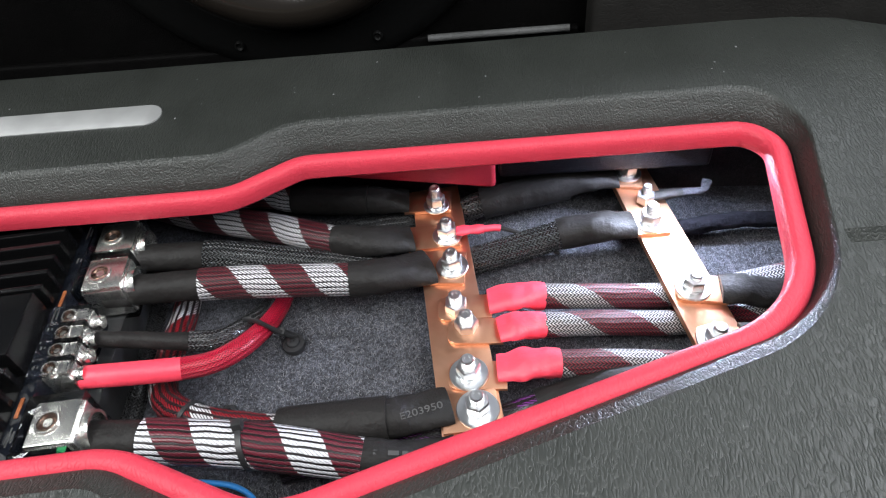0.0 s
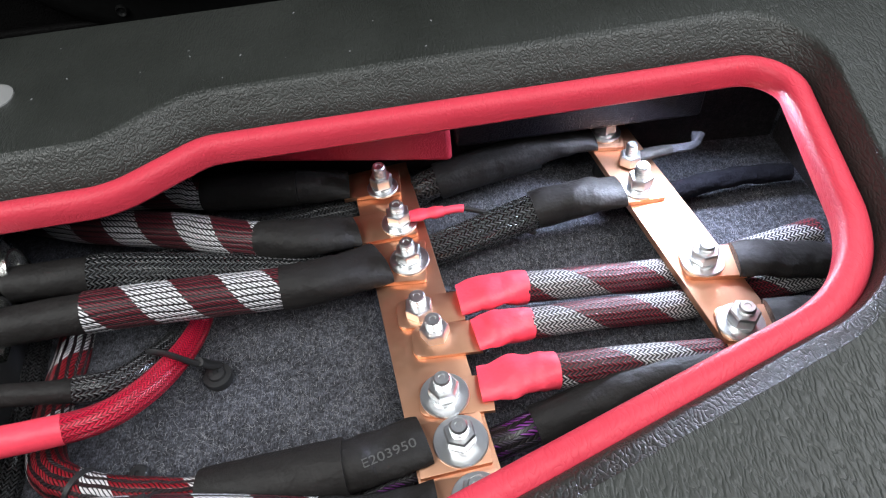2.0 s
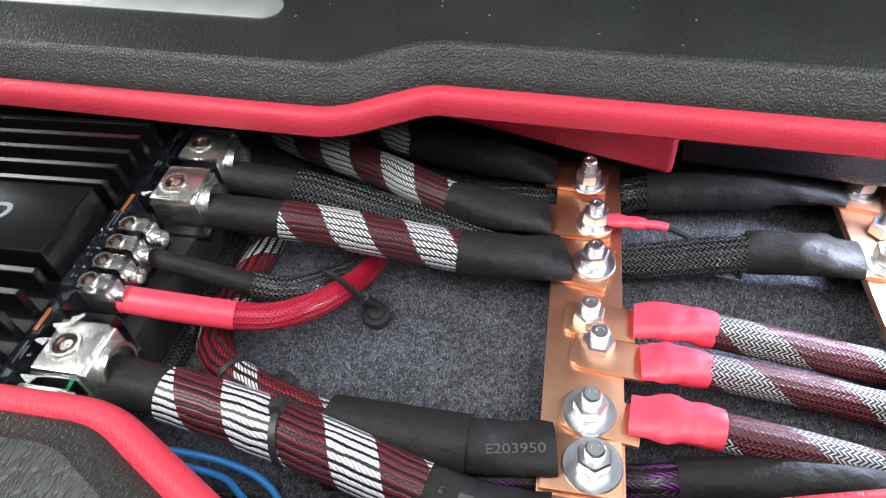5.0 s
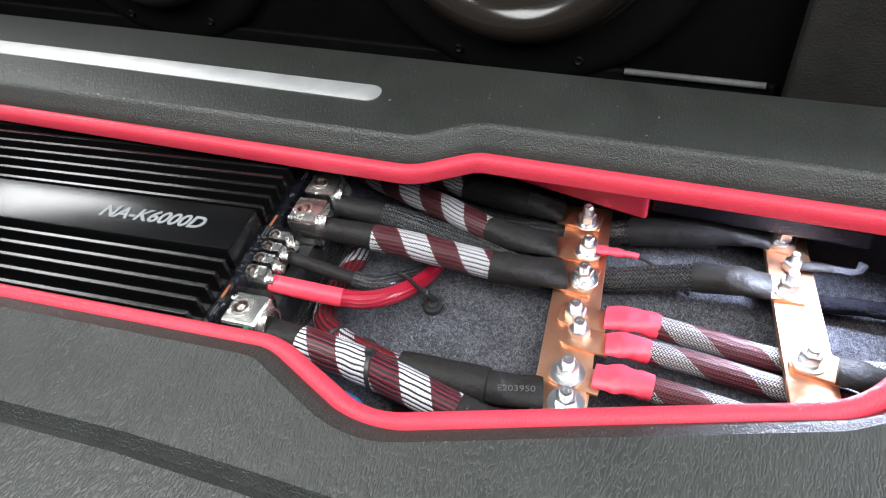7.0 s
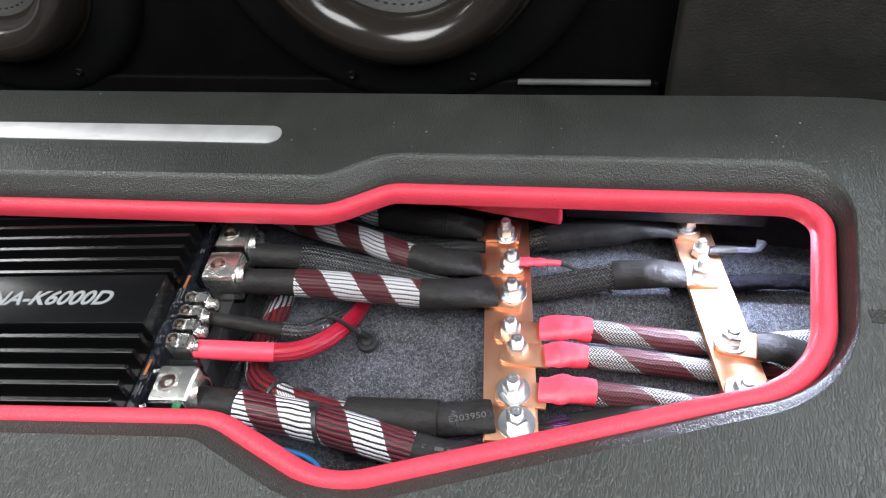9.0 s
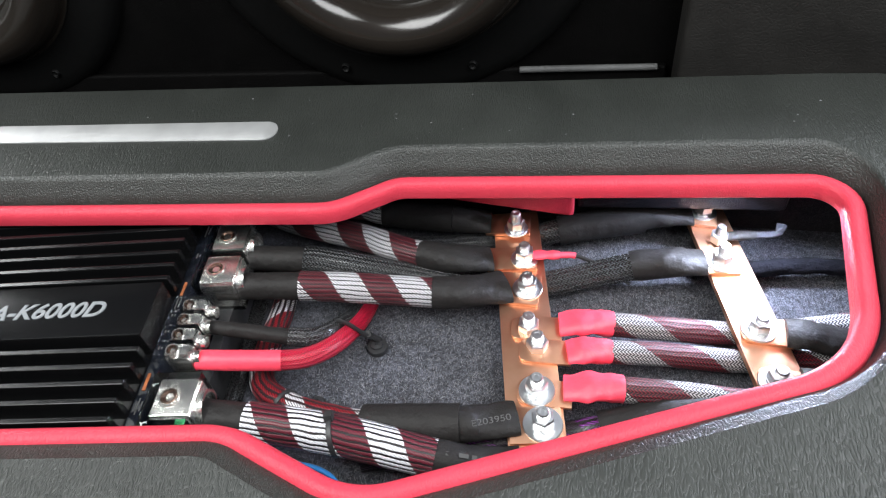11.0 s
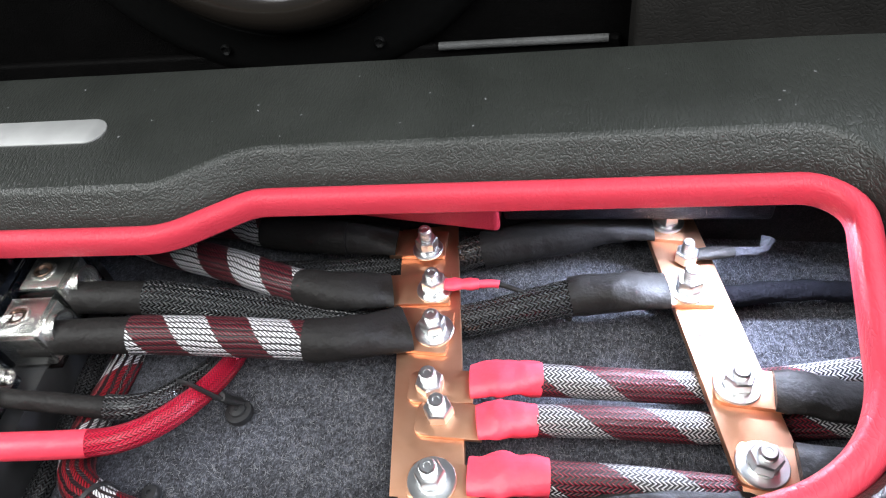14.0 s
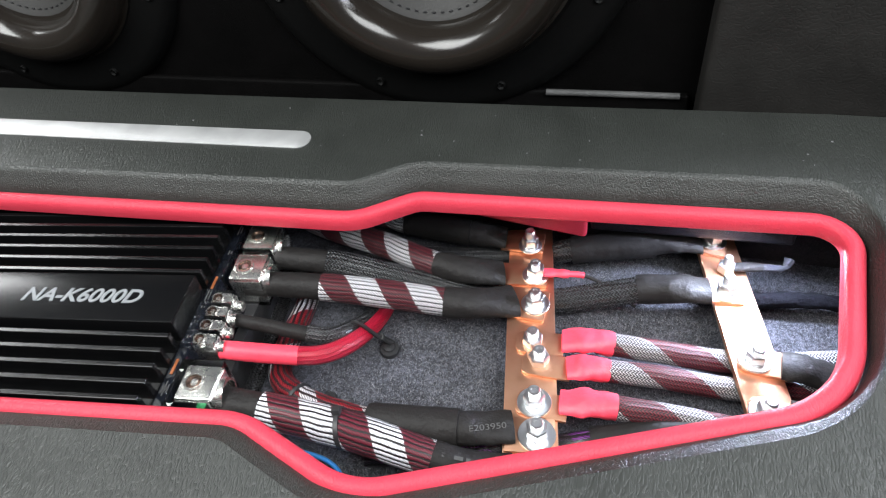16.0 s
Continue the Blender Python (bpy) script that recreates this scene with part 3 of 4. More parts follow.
LUG_TOP = BAR_TOP + 0.0032
for x, y, nut, washer, turn, tall in ((-0.0080, 0.3285, 0.0064, 0.0102, 12, 0.0195), (0.0010, 0.2945, 0.0067, 0.0112, 34, 0.0172), (0.0050, 0.2630, 0.0067, 0.0118, 20, 0.0170),
                                      (0.0160, 0.1720, 0.0067, 0.0124, 8, 0.0180), (0.0210, 0.1470, 0.0067, 0.0132, 40, 0.0175), (0.0255, 0.1190, 0.0067, 0.0125, 16, 0.0180)):
    bolt(x, y, LUG_TOP, nut, washer, 0.0045, turn, tall)
for x, y, turn in ((0.0078, 0.2258, 25), (0.0148, 0.2095, 3)):
    bolt(x, y, LUG_TOP - 0.001, 0.0070, 0.0, 0.0046, turn, 0.0150, "zinc-plated bolt with hex nut holding a ring terminal")
for x, y, nut, washer, turn, tall in ((0.1460, 0.3540, 0.0067, 0.0108, 18, 0.0195), (0.1525, 0.2975, 0.0067, 0.0110, 30, 0.0190), (0.1685, 0.2335, 0.0068, 0.0118, 6, 0.0150), (0.1725, 0.1905, 0.0068, 0.0122, 44, 0.0150)):
    bolt(x, y, LUG_TOP, nut, washer, 0.0045, turn, tall)
bolt(0.1545, 0.3235, BAR_TOP + 0.0012, 0.0062, 0.0, 0.0036, 15, 0.0160, "zinc-plated bolt holding a small wire terminal")

# ---- cables ----


def lug(parent, hole, width, length, turn, ahead=0.012, z=BAR_TOP + 0.0003, thick=0.003, rounded_end=False):
    """A flat copper lug: its hole at (x, y); its tail runs along turn (degrees)."""
    w = width / 2
    if rounded_end:
        outline = [(length, w), (0, w)] + [(-math.sin(k * math.pi / 16) ** 0.45 * ahead, w * math.copysign(abs(math.cos(k * math.pi / 16)) ** 0.45, 8 - k)) for k in range(1, 16) if k != 8] + [(0, -w), (length, -w)]
    else:
        outline = [(length, w), (-ahead + 0.001, w), (-ahead, w - 0.001), (-ahead, -w + 0.001), (-ahead + 0.001, -w), (length, -w)]
    ob = part("copper_lug", prism(outline, 0, thick, 0.0005), COPPER, parent, "copper lug")
    ob.matrix_world = pose(hole[0], hole[1], z, 0, 0, turn)
    return ob


def cable(name, label, points, segments, group="", band=0.0):
    """One cable: segments of (part name, material, first index, last index, radii, lumps, flat ends).
    band: how much further round the coloured bands begin (in turns)."""
    e = thing(name, label, "cable", None, group)
    for i, (nm, material, i0, i1, radii, lumps, flat) in enumerate(segments):
        part(nm, tube(points, i0, i1, radii, flat, 20, lumps, 12, len(points) * 1.7 + i, band), material, e, "")
    return e


RD = (1.0, 1.0)
# from the amplifier to the third lug
c = cable("power_cable", "thick power cable in maroon and white braid with black shrink ends", [(-0.229, 0.2275, 0.0125), (-0.166, 0.237, 0.006), (-0.115, 0.242, 0.000), (-0.066, 0.244, -0.004), (-0.042, 0.249, -0.007), (-0.012, 0.263, -0.0165)],
          [("heat_shrink", SHRINK, 0, 1, [0.0098, 0.0104, 0.0106, 0.0112], 0.03, RD), ("braided_sleeve", CANDY, 0.97, 3.02, [0.0116, 0.0118, 0.0116], 0.0, RD), ("heat_shrink", SHRINK, 3, 5, [0.0124, 0.0128, 0.0130, 0.0132, 0.0136], 0.10, (1.0, 0.55))], "cables of the compartment", 0.295)
lug(c, (0.0050, 0.2630), 0.031, 0.026, 176, 0.0095)
# black braid, from the amplifier under the busbar to the other busbar
c = cable("power_cable", "thick black braided power cable passing below the busbar", [(-0.235, 0.258, 0.0125), (-0.172, 0.266, 0.004), (-0.126, 0.271, -0.010), (-0.075, 0.272, -0.022), (-0.024, 0.274, -0.0335), (0.021, 0.281, -0.032), (0.085, 0.292, -0.020), (0.114, 0.293, -0.015), (0.140, 0.296, -0.0165)],
          [("heat_shrink", SHRINK, 0, 1, [0.0098, 0.0102, 0.0108], 0.03, RD), ("braided_sleeve", BLACK_BRAID, 0.97, 6.02, [0.0116, 0.0118, 0.0112, 0.0096, 0.0108, 0.0112], 0.0, RD), ("heat_shrink", SHRINK, 6, 8, [0.0118, 0.0124, 0.0118, 0.0112], 0.12, (1.0, 0.5))], "cables of the compartment")
lug(c, (0.1525, 0.2980), 0.0235, 0.024, 182, 0.0135)
# second lug
c = cable("power_cable", "thick maroon and white braided cable coming from below the rim", [(-0.262, 0.348, -0.010), (-0.211, 0.327, -0.010), (-0.181, 0.316, -0.008), (-0.133, 0.302, -0.006), (-0.083, 0.287, -0.008), (-0.053, 0.285, -0.009), (-0.026, 0.292, -0.0165)],
          [("braided_sleeve", CANDY, 0, 4.02, [0.0112, 0.0114, 0.0112], 0.0, RD), ("heat_shrink", SHRINK, 4, 6, [0.0118, 0.0124, 0.0116, 0.0108], 0.12, (1.0, 0.5))], "cables of the compartment", 0.015)
lug(c, (0.0010, 0.2955), 0.0245, 0.030, 184, 0.0098)
# first lug
c = cable("power_cable", "thick cable in black shrink bolted to the busbar's far end", [(-0.24, 0.362, -0.016), (-0.146, 0.3455, -0.012), (-0.124, 0.340, -0.012), (-0.062, 0.334, -0.012), (-0.030, 0.335, -0.0165)],
          [("braided_sleeve", CANDY, 0, 2.02, [0.0108, 0.0110], 0.0, RD), ("heat_shrink", SHRINK, 2, 3.0, [0.0122, 0.0122, 0.0120], 0.04, RD), ("heat_shrink", SHRINK, 3, 4, [0.0112, 0.0108, 0.0104], 0.1, (1.0, 0.5))], "cables of the compartment")
lug(c, (-0.0075, 0.3345), 0.0235, 0.026, 180, 0.0110)
# far cable under the busbar
c = cable("power_cable", "thick cable in black braid and long black shrink", [(-0.16, 0.318, -0.034), (-0.074, 0.322, -0.0335), (-0.027, 0.330, -0.0345), (0.010, 0.334, -0.032), (0.028, 0.335, -0.024), (0.097, 0.345, -0.017), (0.115, 0.347, -0.0155), (0.136, 0.349, -0.0165)],
          [("braided_sleeve", SMALL_BLACK_BRAID, 0, 4.02, [0.0090, 0.0088, 0.0105], 0.0, RD), ("heat_shrink", SHRINK, 4, 5.0, [0.0126, 0.0124, 0.0127], 0.04, RD), ("heat_shrink", SHRINK, 5, 7, [0.0100, 0.0098, 0.0100, 0.0098], 0.12, (1.0, 0.5))], "cables of the compartment")
lug(c, (0.1462, 0.3500), 0.0235, 0.018, 172, 0.0105)
# three red-booted cables
for pts, r, hole, turn, begin in (([(0.030, 0.2295, -0.0165), (0.050, 0.231, -0.0145), (0.068, 0.2325, -0.018), (0.105, 0.2355, -0.024), (0.150, 0.2415, -0.034), (0.195, 0.248, -0.037), (0.250, 0.257, -0.034)], 0.0090, (0.0078, 0.2258), 2, 0.808),
                           ([(0.036, 0.2040, -0.0165), (0.050, 0.2060, -0.0145), (0.066, 0.2080, -0.018), (0.104, 0.2125, -0.024), (0.152, 0.2175, -0.034), (0.192, 0.224, -0.038), (0.250, 0.232, -0.040)], 0.0086, (0.0150, 0.2062), -2, 0.902),
                           ([(0.034, 0.1755, -0.0165), (0.054, 0.1760, -0.0140), (0.073, 0.1765, -0.016), (0.111, 0.1780, -0.020), (0.155, 0.1800, -0.028), (0.19, 0.183, -0.036), (0.250, 0.190, -0.042)], 0.0090, (0.0160, 0.1720), -2, 0.288)):
    c = cable("branch_cable", "white and crimson braided cable with a red shrink boot", pts,
              [("heat_shrink_boot", RED_SHRINK, 0, 2, [r * 0.94, r * 0.98, r * 1.10, r * 1.02, r * 1.08, r * 1.06], 0.13, (0.42, 1.0)), ("braided_sleeve", CANDY_SMALL, 1.97, 6, [r * 0.98, r, r], 0.0, RD)], "red-booted cables", begin)
    lug(c, hole, 0.0205, 0.024, turn, 0.0128, BAR_TOP + 0.0003, 0.0022, True)
# looping cable to the bolt near the busbar's near end
c = cable("looping_cable", "red and white braided cable looping over the carpet into black shrink", [(0.004, 0.1500, -0.0165), (-0.020, 0.143, -0.013), (-0.034, 0.140, -0.0125), (-0.098, 0.1365, -0.014), (-0.124, 0.140, -0.016), (-0.153, 0.147, -0.019), (-0.178, 0.160, -0.022), (-0.190, 0.180, -0.026), (-0.194, 0.204, -0.030), (-0.196, 0.239, -0.034), (-0.200, 0.275, -0.036)],
          [("heat_shrink", SHRINK, 0, 2.05, [0.0105, 0.0112, 0.0118, 0.0124], 0.08, (0.5, 1.0)), ("heat_shrink", SHRINK, 1.95, 3, [0.0138, 0.0138, 0.0132, 0.0124], 0.03, RD), ("braided_sleeve", LOOP_BRAID, 2.97, 10, [0.0092, 0.0094, 0.0096], 0.0, RD)], "cables of the compartment")
lug(c, (0.0210, 0.1470), 0.0265, 0.022, 186, 0.0125)
ty = part("cable_tie", lathe([(0.0096, -0.0014), (0.0106, -0.0014), (0.0106, 0.0014), (0.0096, 0.0014)], 24, None, True), PLASTIC, c, "black nylon cable tie")
ty.matrix_world = pose(-0.160, 0.1500, -0.0198, 0, 90, 0) @ pose(0, 0, 0, 30, 0, 0)
d = Vector((0.030, 0.0088, 0)).normalized()
writing("E203950", 0.0056, FADED_PRINT, c, pose(-0.0130, 0.1446, -0.0148, 0, 0, math.degrees(math.atan2(d.y, d.x))) @ pose(0, 0, 0, 24, 0, 0) @ Matrix.Diagonal((1.35, 1, 1, 1)), 0, 0, 0.0119)
# the heavy cable from the amplifier along the near rim
c = cable("power_cable", "thick maroon and white braided cable with a black cable tie", [(-0.221, 0.1210, 0.0085), (-0.168, 0.1215, 0.005), (-0.138, 0.1205, 0.003), (-0.109, 0.1190, 0.001), (-0.077, 0.1170, -0.005), (-0.046, 0.1145, -0.011), (-0.020, 0.114, -0.016), (0.008, 0.117, -0.0165)],
          [("heat_shrink", SHRINK, 0, 1, [0.0112, 0.0118, 0.0118], 0.03, RD), ("braided_sleeve", HEAVY_CANDY, 0.97, 5.02, [0.0130, 0.0134, 0.0132, 0.0124], 0.0, RD), ("heat_shrink", SHRINK, 5, 7, [0.0126, 0.0122, 0.0112], 0.08, (1.0, 0.5))], "cables of the compartment", 0.120)
lug(c, (0.0255, 0.1190), 0.0245, 0.020, 184, 0.0115)
bm = lathe([(0.0134, -0.0016), (0.0146, -0.0016), (0.0146, 0.0016), (0.0134, 0.0016)], 28, None, True)
box(0.0125, 0.0180, -0.003, 0.003, -0.0028, 0.0028, 0.0006, bm)
tie = part("cable_tie", bm, PLASTIC, c, "black nylon cable tie")
tie.matrix_world = pose(-0.1095, 0.1190, 0.001) @ pose(0, 0, 0, 0, 84, 12) @ pose(0, 0, 0, 0, 0, 160)
for k, w in ((-0.036, 0.0012), (-0.026, 0.0030), (-0.0195, 0.0016), (-0.0135, 0.0022)):
    mark = part("printed_marking", box(-w, w, -0.0013, 0.0013, 0.0, 0.0003), FADED_PRINT, c, "faded white printed marking")
    mark.matrix_world = pose(k, 0.1135, -0.0008 - 0.16 * (k + 0.036), 6, 8, 0)
# purple braid running below
c = cable("signal_bundle", "purple and black braided cable in black shrink under the busbar", [(-0.10, 0.120, -0.037), (-0.064, 0.128, -0.037), (-0.032, 0.135, -0.037), (-0.001, 0.143, -0.037), (0.042, 0.152, -0.034), (0.058, 0.1545, -0.029), (0.111, 0.1655, -0.024), (0.170, 0.172, -0.030), (0.24, 0.176, -0.036)],
          [("braided_sleeve", PURPLE_BRAID, 0, 5.02, [0.0080, 0.0082, 0.0085], 0.0, RD), ("heat_shrink", SHRINK, 5, 8, [0.0112, 0.0116, 0.0110, 0.0105], 0.12, RD)], "cables of the compartment")
for x0 in (0.0, 0.014):
    cable("signal_bundle", "purple and black braided wire bundle below the amplifier's terminals", [(-0.238 + x0, 0.285, -0.036), (-0.232 + x0, 0.240, -0.035), (-0.226 + x0, 0.200, -0.034), (-0.222 + x0, 0.160, -0.034), (-0.224 + x0, 0.120, -0.036)],
          [("braided_sleeve", PURPLE_BRAID if not x0 else SMALL_BLACK_BRAID, 0, 4, [0.0068, 0.0070], 0.0, RD)], "cables of the compartment")
# small leads of the amplifier
black_lead = cable("speaker_lead", "black speaker lead in shrink and fine black braid", [(-0.231, 0.1865, 0.018), (-0.195, 0.189, 0.010), (-0.164, 0.192, 0.002), (-0.147, 0.199, -0.006), (-0.137, 0.217, -0.017), (-0.131, 0.240, -0.029), (-0.128, 0.275, -0.036)],
      [("heat_shrink", SHRINK, 0, 2.02, [0.0052, 0.0056, 0.0060], 0.05, RD), ("braided_sleeve", SMALL_BLACK_BRAID, 1.97, 6, [0.0070, 0.0074, 0.0070], 0.0, RD)], "leads of the amplifier")
red_lead = cable("speaker_lead", "bright red speaker lead in smooth shrink and red braid", [(-0.2175, 0.1592, 0.0148), (-0.199, 0.162, 0.012), (-0.163, 0.170, 0.004), (-0.146, 0.1775, -0.001), (-0.1345, 0.194, -0.010), (-0.1275, 0.217, -0.021), (-0.124, 0.242, -0.031), (-0.122, 0.275, -0.037)],
      [("heat_shrink", RED_SHRINK, 0, 2.02, [0.0068, 0.0074, 0.0074], 0.02, RD), ("braided_sleeve", RED_BRAID, 1.97, 7, [0.0072, 0.0072, 0.0068], 0.0, RD)], "leads of the amplifier")
# the tie with its screwed mount
e = thing("cable_tie_mount", "black nylon cable tie with a mount screwed to the carpet", "cable tie")
bm = tube([(-0.1385, 0.2170, -0.0130), (-0.1345, 0.2150, -0.0070), (-0.1275, 0.2135, -0.0075), (-0.1200, 0.2130, -0.0150), (-0.1130, 0.2130, -0.0230)], 0, 4, [0.0016, 0.0016], (1.6, 1.6), 8)
part("strap", bm, PLASTIC, e)
part("eyelet", shifted(lathe([(0.0034, 0), (0.0078, 0), (0.0082, 0.002), (0.0078, 0.0046), (0.0052, 0.005), (0.0034, 0.0046)], 20, None, True), (-0.1085, 0.2130, CARPET_Z + 0.0055)), PLASTIC, e)
part("screw_head", shifted(lathe([(0, 0.0028), (0.0012, 0.0028), (0.0016, 0.0040), (0.0044, 0.0036), (0.0048, 0.0024), (0.0048, 0), (0, 0)], 16), (-0.1085, 0.2130, CARPET_Z + 0.0085)), PLASTIC, e)
part("arm", tube([(-0.1085, 0.2190, -0.0335), (-0.1110, 0.2160, -0.027), (-0.1135, 0.2140, -0.0200)], 0, 2, [0.0034, 0.0030], (0.7, 0.7), 8), PLASTIC, e)
for x, y in ((-0.143, 0.1615), (0.235, 0.262)):
    tagged(part("floor_screw", shifted(lathe([(0, 0.0022), (0.0012, 0.0022), (0.0016, 0.0036), (0.0044, 0.0032), (0.0056, 0.0016), (0.0056, -0.002), (0, -0.002)], 18), (x, y, carpet_height(x, y) + 0.001)), PLASTIC), "black cross-head screw driven into the carpet", "screw")
# small ring terminals
e = cable("sense_wire", "thin wire with a red crimped ring terminal under the nut", [(0.008, 0.2945, -0.0125), (0.019, 0.2950, -0.0125), (0.029, 0.2957, -0.0130), (0.0415, 0.2965, -0.0140), (0.060, 0.293, -0.020), (0.085, 0.286, -0.034)],
      [("crimp_sleeve", RED_SHRINK, 0, 2, [0.0036, 0.0044, 0.0034, 0.0042, 0.0034], 0.06, (0.6, 1.0)), ("wire_end", RED_SHRINK, 2, 3, [0.0026, 0.0026], 0.0, RD), ("wire", SHRINK, 3, 5, [0.0016, 0.0016], 0.0, RD)], "thin wires")
e = cable("sense_wire", "thin grey-taped wire with a dark crimp on the busbar", [(0.159, 0.3245, -0.0165), (0.170, 0.3250, -0.0150), (0.182, 0.326, -0.0150), (0.192, 0.3275, -0.0160), (0.199, 0.3290, -0.0160), (0.203, 0.3350, -0.0140)],
      [("crimp_sleeve", SHRINK, 0, 2, [0.0040, 0.0042, 0.0034], 0.12, (0.6, 1.0)), ("wire", GREY_TAPE, 2, 5, [0.0026, 0.0030, 0.0026, 0.0046], 0.3, RD)], "thin wires")
cable("taped_cable", "black cable wrapped in fuzzy fabric tape on the carpet", [(0.150, 0.304, -0.040), (0.178, 0.309, -0.038), (0.205, 0.312, -0.036), (0.232, 0.314, -0.036), (0.262, 0.314, -0.038)],
      [("tape_wrap", FUZZ, 0, 4, [0.0064, 0.0068, 0.0060], 0.18, RD)], "cables of the compartment")
# cables leaving the second busbar
for hole, pts in (((0.1685, 0.2335), [(0.186, 0.2315, -0.0165), (0.200, 0.2300, -0.0165), (0.222, 0.2290, -0.022), (0.255, 0.230, -0.030)]), ((0.1725, 0.1905), [(0.188, 0.1900, -0.0165), (0.202, 0.1890, -0.0165), (0.225, 0.1880, -0.022), (0.255, 0.188, -0.030)])):
    c = cable("power_cable", "short black shrink-covered cable leaving the busbar", pts, [("heat_shrink", SHRINK, 0, 3, [0.0098, 0.0108, 0.0105], 0.14, (0.5, 1.0))], "cables of the compartment")
    lug(c, hole, 0.0225, 0.022, -6, 0.0115, BAR_TOP + 0.0003, 0.003, True)
# blue remote wires
for dy, dz, dx in ((0.0, 0.0, 0.0), (-0.007, 0.002, -0.010)):
    cable("remote_wire", "thin blue insulated wire below the heavy cable", [(-0.215, 0.092 + dy, 0.002), (-0.190, 0.099 + dy, -0.012 + dz), (-0.165, 0.1045 + dy, -0.017 + dz), (-0.140, 0.1060 + dy, -0.018 + dz), (-0.118 + dx, 0.1025 + dy, -0.018 + dz), (-0.105 + dx, 0.0925 + dy, -0.021 + dz), (-0.101 + dx, 0.070 + dy, -0.034 + dz)],
          [("wire", BLUE_WIRE, 0, 6, [0.0017, 0.0017], 0.0, RD)], "blue wires")
cable("ribbed_wire_bundle", "black ribbed wire bundle lying on the carpet by the near rim", [(-0.19, 0.075, -0.036), (-0.14, 0.092, -0.036), (-0.09, 0.098, -0.036), (-0.03, 0.104, -0.037), (0.03, 0.112, -0.038)],
      [("braided_sleeve", SMALL_BLACK_BRAID, 0, 4, [0.006, 0.006], 0.0, RD)], "cables of the compartment")

# ---- amplifier ----
AMP = pose(-0.245, 0.177, 0.0, 0, 0, 6.5)
amp = thing("amplifier", "black finned car amplifier with clear-covered terminals on its end", "amplifier", AMP)
FLOOR_A, FIN_TOP, LEN = -0.034, 0.046, 0.62
part("chassis", box(-LEN, -0.002, -0.130, 0.125, FLOOR_A, 0.026, 0.002), ANODISED, amp)
part("centre_plate", box(-LEN, 0.000, -0.0235, 0.0225, 0.026, 0.050, 0.0012), ANODISED, amp)
for side in (1, -1):
    for k in range(8):
        v = side * (0.0305 + 0.0128 * k) + (0.0 if side > 0 else -0.001)
        bm = prism([(-LEN, v - 0.0019), (0.0, v - 0.0019), (0.0, v + 0.0019), (-LEN, v + 0.0019)], 0.025, FIN_TOP, 0.0006)
        part("fin", bm, ANODISED, amp, "", False)
part("end_plate", box(-0.001, 0.0085, -0.130, 0.125, FLOOR_A, 0.0275, 0.0012), END_PLATE, amp, "glossy navy end plate")
part("terminal_shelf", box(0.008, 0.030, -0.128, 0.122, FLOOR_A, -0.002, 0.001), PLASTIC, amp)


def terminal(v, wide, long, z1, drop, hole, u0):
    u1, uc = u0 + long, u0 + long * 0.42
    block = part("terminal_block", box(u0 + long * 0.10, u1 - 0.002, v - wide * 0.40, v + wide * 0.40, z1 - drop, z1 - 0.0055, 0.0014), NICKEL, amp, "nickel terminal block")
    part("set_screw", shifted(lathe([(0, -0.0016), (hole * 0.45, -0.0016), (hole * 0.55, -0.0002), (hole * 0.85, 0.0008), (hole, 0.0004), (hole * 1.08, -0.001)], 18), (uc, v, z1 - 0.0049)), SCREW_HOLE, block)
    part("screw_collar", shifted(lathe([(hole * 1.05, -0.001), (hole * 1.1, 0.0014), (hole * 1.35, 0.0014), (hole * 1.45, -0.001)], 20), (uc, v, z1 - 0.0049)), NICKEL, block)
    r = min(wide * 0.36, 0.0118)
    socket = part("cable_socket", lathe([(r * 0.86, 0.0), (r, 0.0), (r * 1.04, 0.003), (r, 0.0065), (r * 0.86, 0.0065)], 24, None, True), NICKEL, block)
    socket.matrix_local = pose(u1 - 0.003, v, z1 - drop * 0.58, 0, 90, 0)
    shell = part("clear_cover", box(u0 - 0.0012, u1, v - wide / 2, v + wide / 2, z1 - drop - 0.003, z1, 0.0010), CLEAR, block, "clear acrylic terminal cover")
    shell.visible_shadow = False


for v in (0.0880, 0.0530, -0.0575, -0.0920):
    terminal(v, 0.0335, 0.0310, 0.0305, 0.030, 0.0052, 0.0097)
for k in range(4):
    terminal(0.0180 - 0.0131 * k, 0.0126, 0.0235, 0.0315, 0.022, 0.0034, 0.0030)
part("bracket", box(0.009, 0.030, -0.0395, -0.0320, 0.006, 0.016, 0.001), PLASTIC, amp)
for v, n in ((0.095, 5), (0.068, 2), (0.020, 6), (0.008, 1), (-0.006, 1), (-0.020, 1), (-0.064, 5), (-0.094, 5)):
    for u, w in ((0.0028, 1.0), (0.0050, 0.6)):
        part("printed_marking", box(u, u + 0.0010, v - 0.0012 * n * w, v + 0.0012 * n * w, 0.0275, 0.0277), FADED_PRINT, amp, "small white printed marking")
for v in (0.034, -0.046):
    part("fuse", box(0.0022, 0.0042, v - 0.0065, v + 0.0065, 0.0276, 0.0284, 0.0003), FUSE, amp, "orange blade fuse edge")
writing("NA-K6000D", 0.0180, LETTERS, amp, pose(-0.0835, -0.0010, 0.0502) @ Matrix.Diagonal((1.06, 1, 1, 1)), 0.20, 0.0005)
part("green_plug", box(0.022, 0.037, -0.083, -0.069, -0.012, 0.003, 0.001), GREEN, amp, "green plug-in connector")

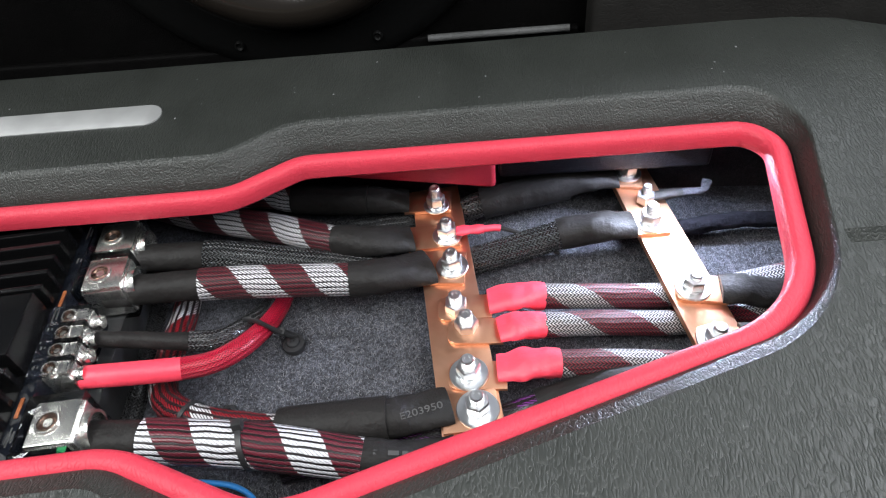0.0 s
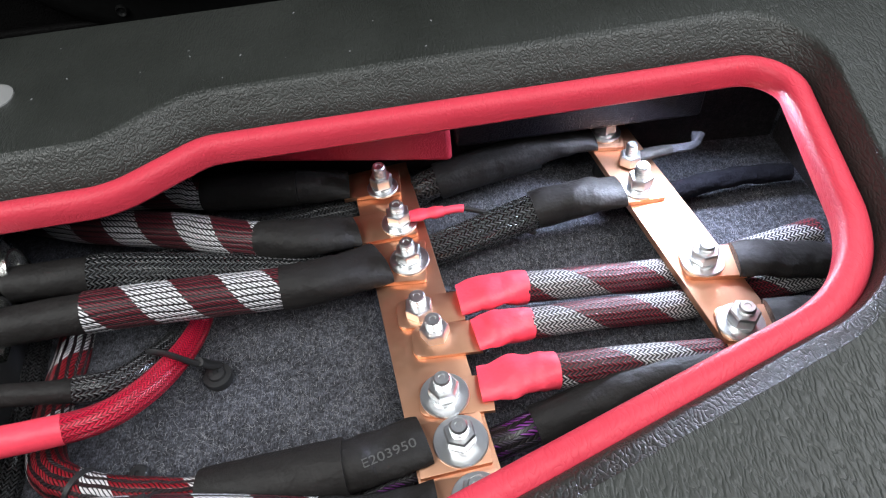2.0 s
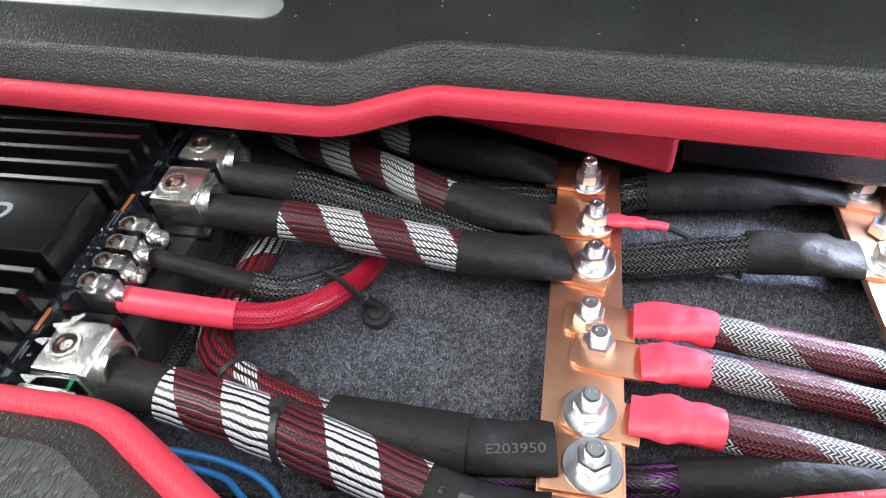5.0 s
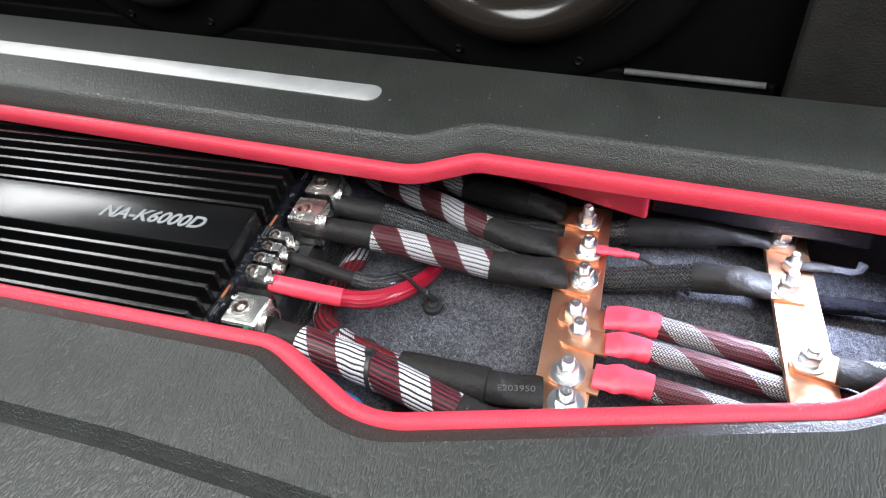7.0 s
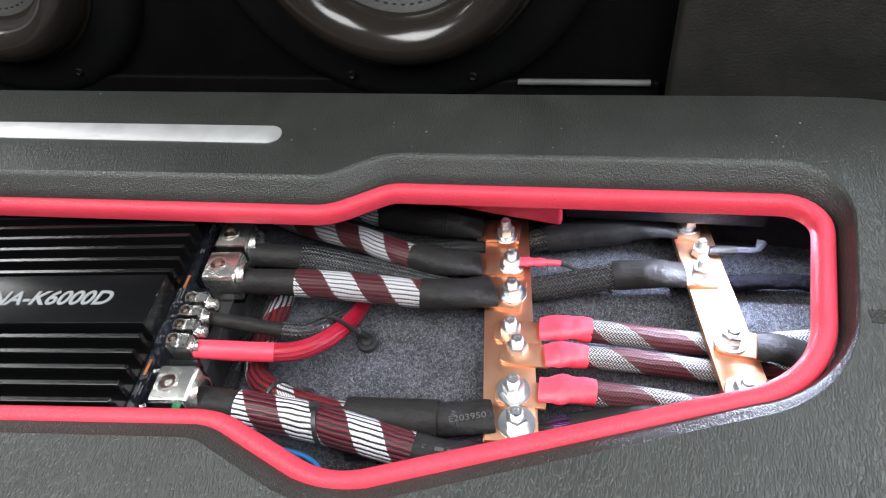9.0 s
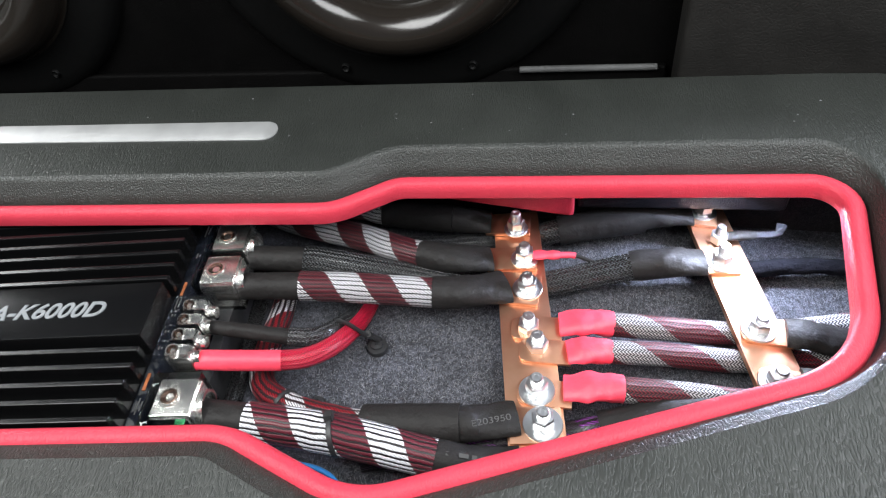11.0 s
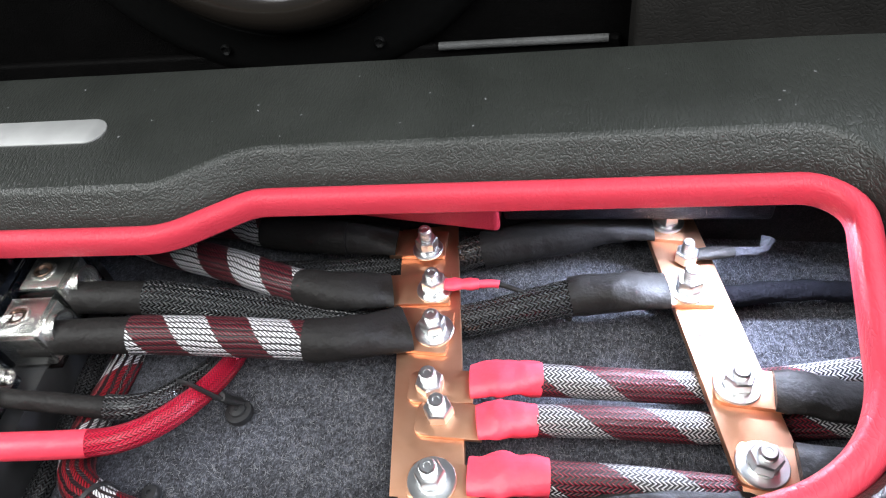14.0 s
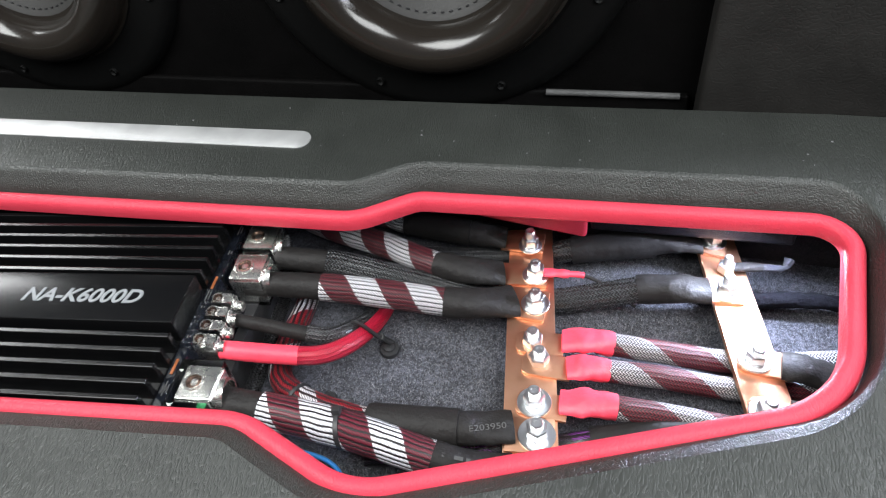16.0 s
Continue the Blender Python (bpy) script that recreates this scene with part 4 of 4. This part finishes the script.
# ---- loudspeaker wall behind the cover ----
WALL_Y = 0.492
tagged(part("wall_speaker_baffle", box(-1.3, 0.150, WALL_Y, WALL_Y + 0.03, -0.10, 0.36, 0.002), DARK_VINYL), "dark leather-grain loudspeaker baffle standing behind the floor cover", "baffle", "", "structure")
tagged(part("wall_side_cover", box(0.127, 0.75, WALL_Y - 0.030, WALL_Y + 0.03, -0.10, 0.26, 0.006, None, 3), COVER_VINYL), "black leather-grain side cover beside the loudspeaker baffle", "cover", "", "structure")
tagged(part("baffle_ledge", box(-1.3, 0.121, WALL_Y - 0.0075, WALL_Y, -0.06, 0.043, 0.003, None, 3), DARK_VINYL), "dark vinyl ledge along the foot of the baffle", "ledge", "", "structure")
# pale strip added where light catches the ledge; highlight put into its colour
tagged(part("ledge_lit_edge", tube([(-0.013, WALL_Y - 0.0085, 0.0425), (0.03, WALL_Y - 0.0085, 0.0428), (0.112, WALL_Y - 0.0085, 0.0430)], 0, 2, [0.0032, 0.0032], (1, 1), 10), LIT_EDGE_VINYL), "paler grained strip standing in for the ledge's lit edge", "piping")
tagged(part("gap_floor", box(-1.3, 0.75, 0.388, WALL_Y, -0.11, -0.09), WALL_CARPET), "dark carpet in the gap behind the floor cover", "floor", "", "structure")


def woofer(x, z):
    e = thing("subwoofer", "large black subwoofer with a satin rubber surround", "loudspeaker", pose(x, WALL_Y - 0.001, z, 90) @ Matrix.Diagonal((1.04, 1.04, 1.0, 1.0)), "subwoofers in the baffle")
    part("frame_ring", lathe([(0.134, 0.010), (0.138, 0.0135), (0.164, 0.0125), (0.174, 0.009), (0.179, 0.004), (0.180, 0.000), (0.128, 0.000), (0.128, 0.010)], 80, None, True), BASKET, e)
    part("surround", lathe([(0.135, 0.011)] + [(0.1095 - 0.0225 * math.cos(k * math.pi / 16), 0.011 + 0.028 * math.sin(k * math.pi / 16)) for k in range(16, 0, -1)] + [(0.087, 0.010), (0.084, 0.009)], 80), SURROUND, e)
    part("cone", lathe([(0.0865, 0.0095), (0.082, 0.0080), (0.052, -0.012), (0.034, -0.018), (0.022, -0.010), (0, -0.006)], 80), CONE, e)
    for k in range(60):
        a = 2 * math.pi * k / 60
        if math.sin(a) < 0.25:
            st = part("stitch", box(-0.0016, 0.0016, -0.0007, 0.0007, 0, 0.0012, 0.0003), PLASTIC, e)
            st.matrix_local = pose(0.0775 * math.cos(a), 0.0775 * math.sin(a), 0.0052, 0, 0, math.degrees(a) + 90)
    for k in range(8):
        a = math.radians(22.5 + 45 * k)
        part("frame_screw", shifted(lathe([(0, 0.0018), (0.0018, 0.0016), (0.0034, 0.003), (0.0042, 0.002), (0.0045, 0)], 12), (0.157 * math.cos(a), 0.157 * math.sin(a), 0.0126)), BASKET, e)
    return e


woofer(-0.119, 0.203)
woofer(-0.566, 0.203)

# ---- the car round it: unseen panels, added to bound the daylight ----
tagged(part("ground", box(-6, 6, -8, 4, -0.75, -0.70), LINING), "unseen dark ground added below the car", "ground", "", "structure")
tagged(part("wall_unseen_left", box(-1.36, -1.30, -0.40, 0.60, -0.5, 1.05), LINING), "unseen dark panel added for the car's side", "wall", "", "structure")
tagged(part("wall_unseen_right", box(0.75, 0.80, 0.14, 0.60, -0.5, 1.05), LINING), "unseen dark panel added for the car's side", "wall", "", "structure")
tagged(part("ceiling", box(-1.36, 0.80, 0.50, 0.60, 1.0, 1.05), LINING), "unseen dark strip added for the car's roof", "ceiling", "", "structure")
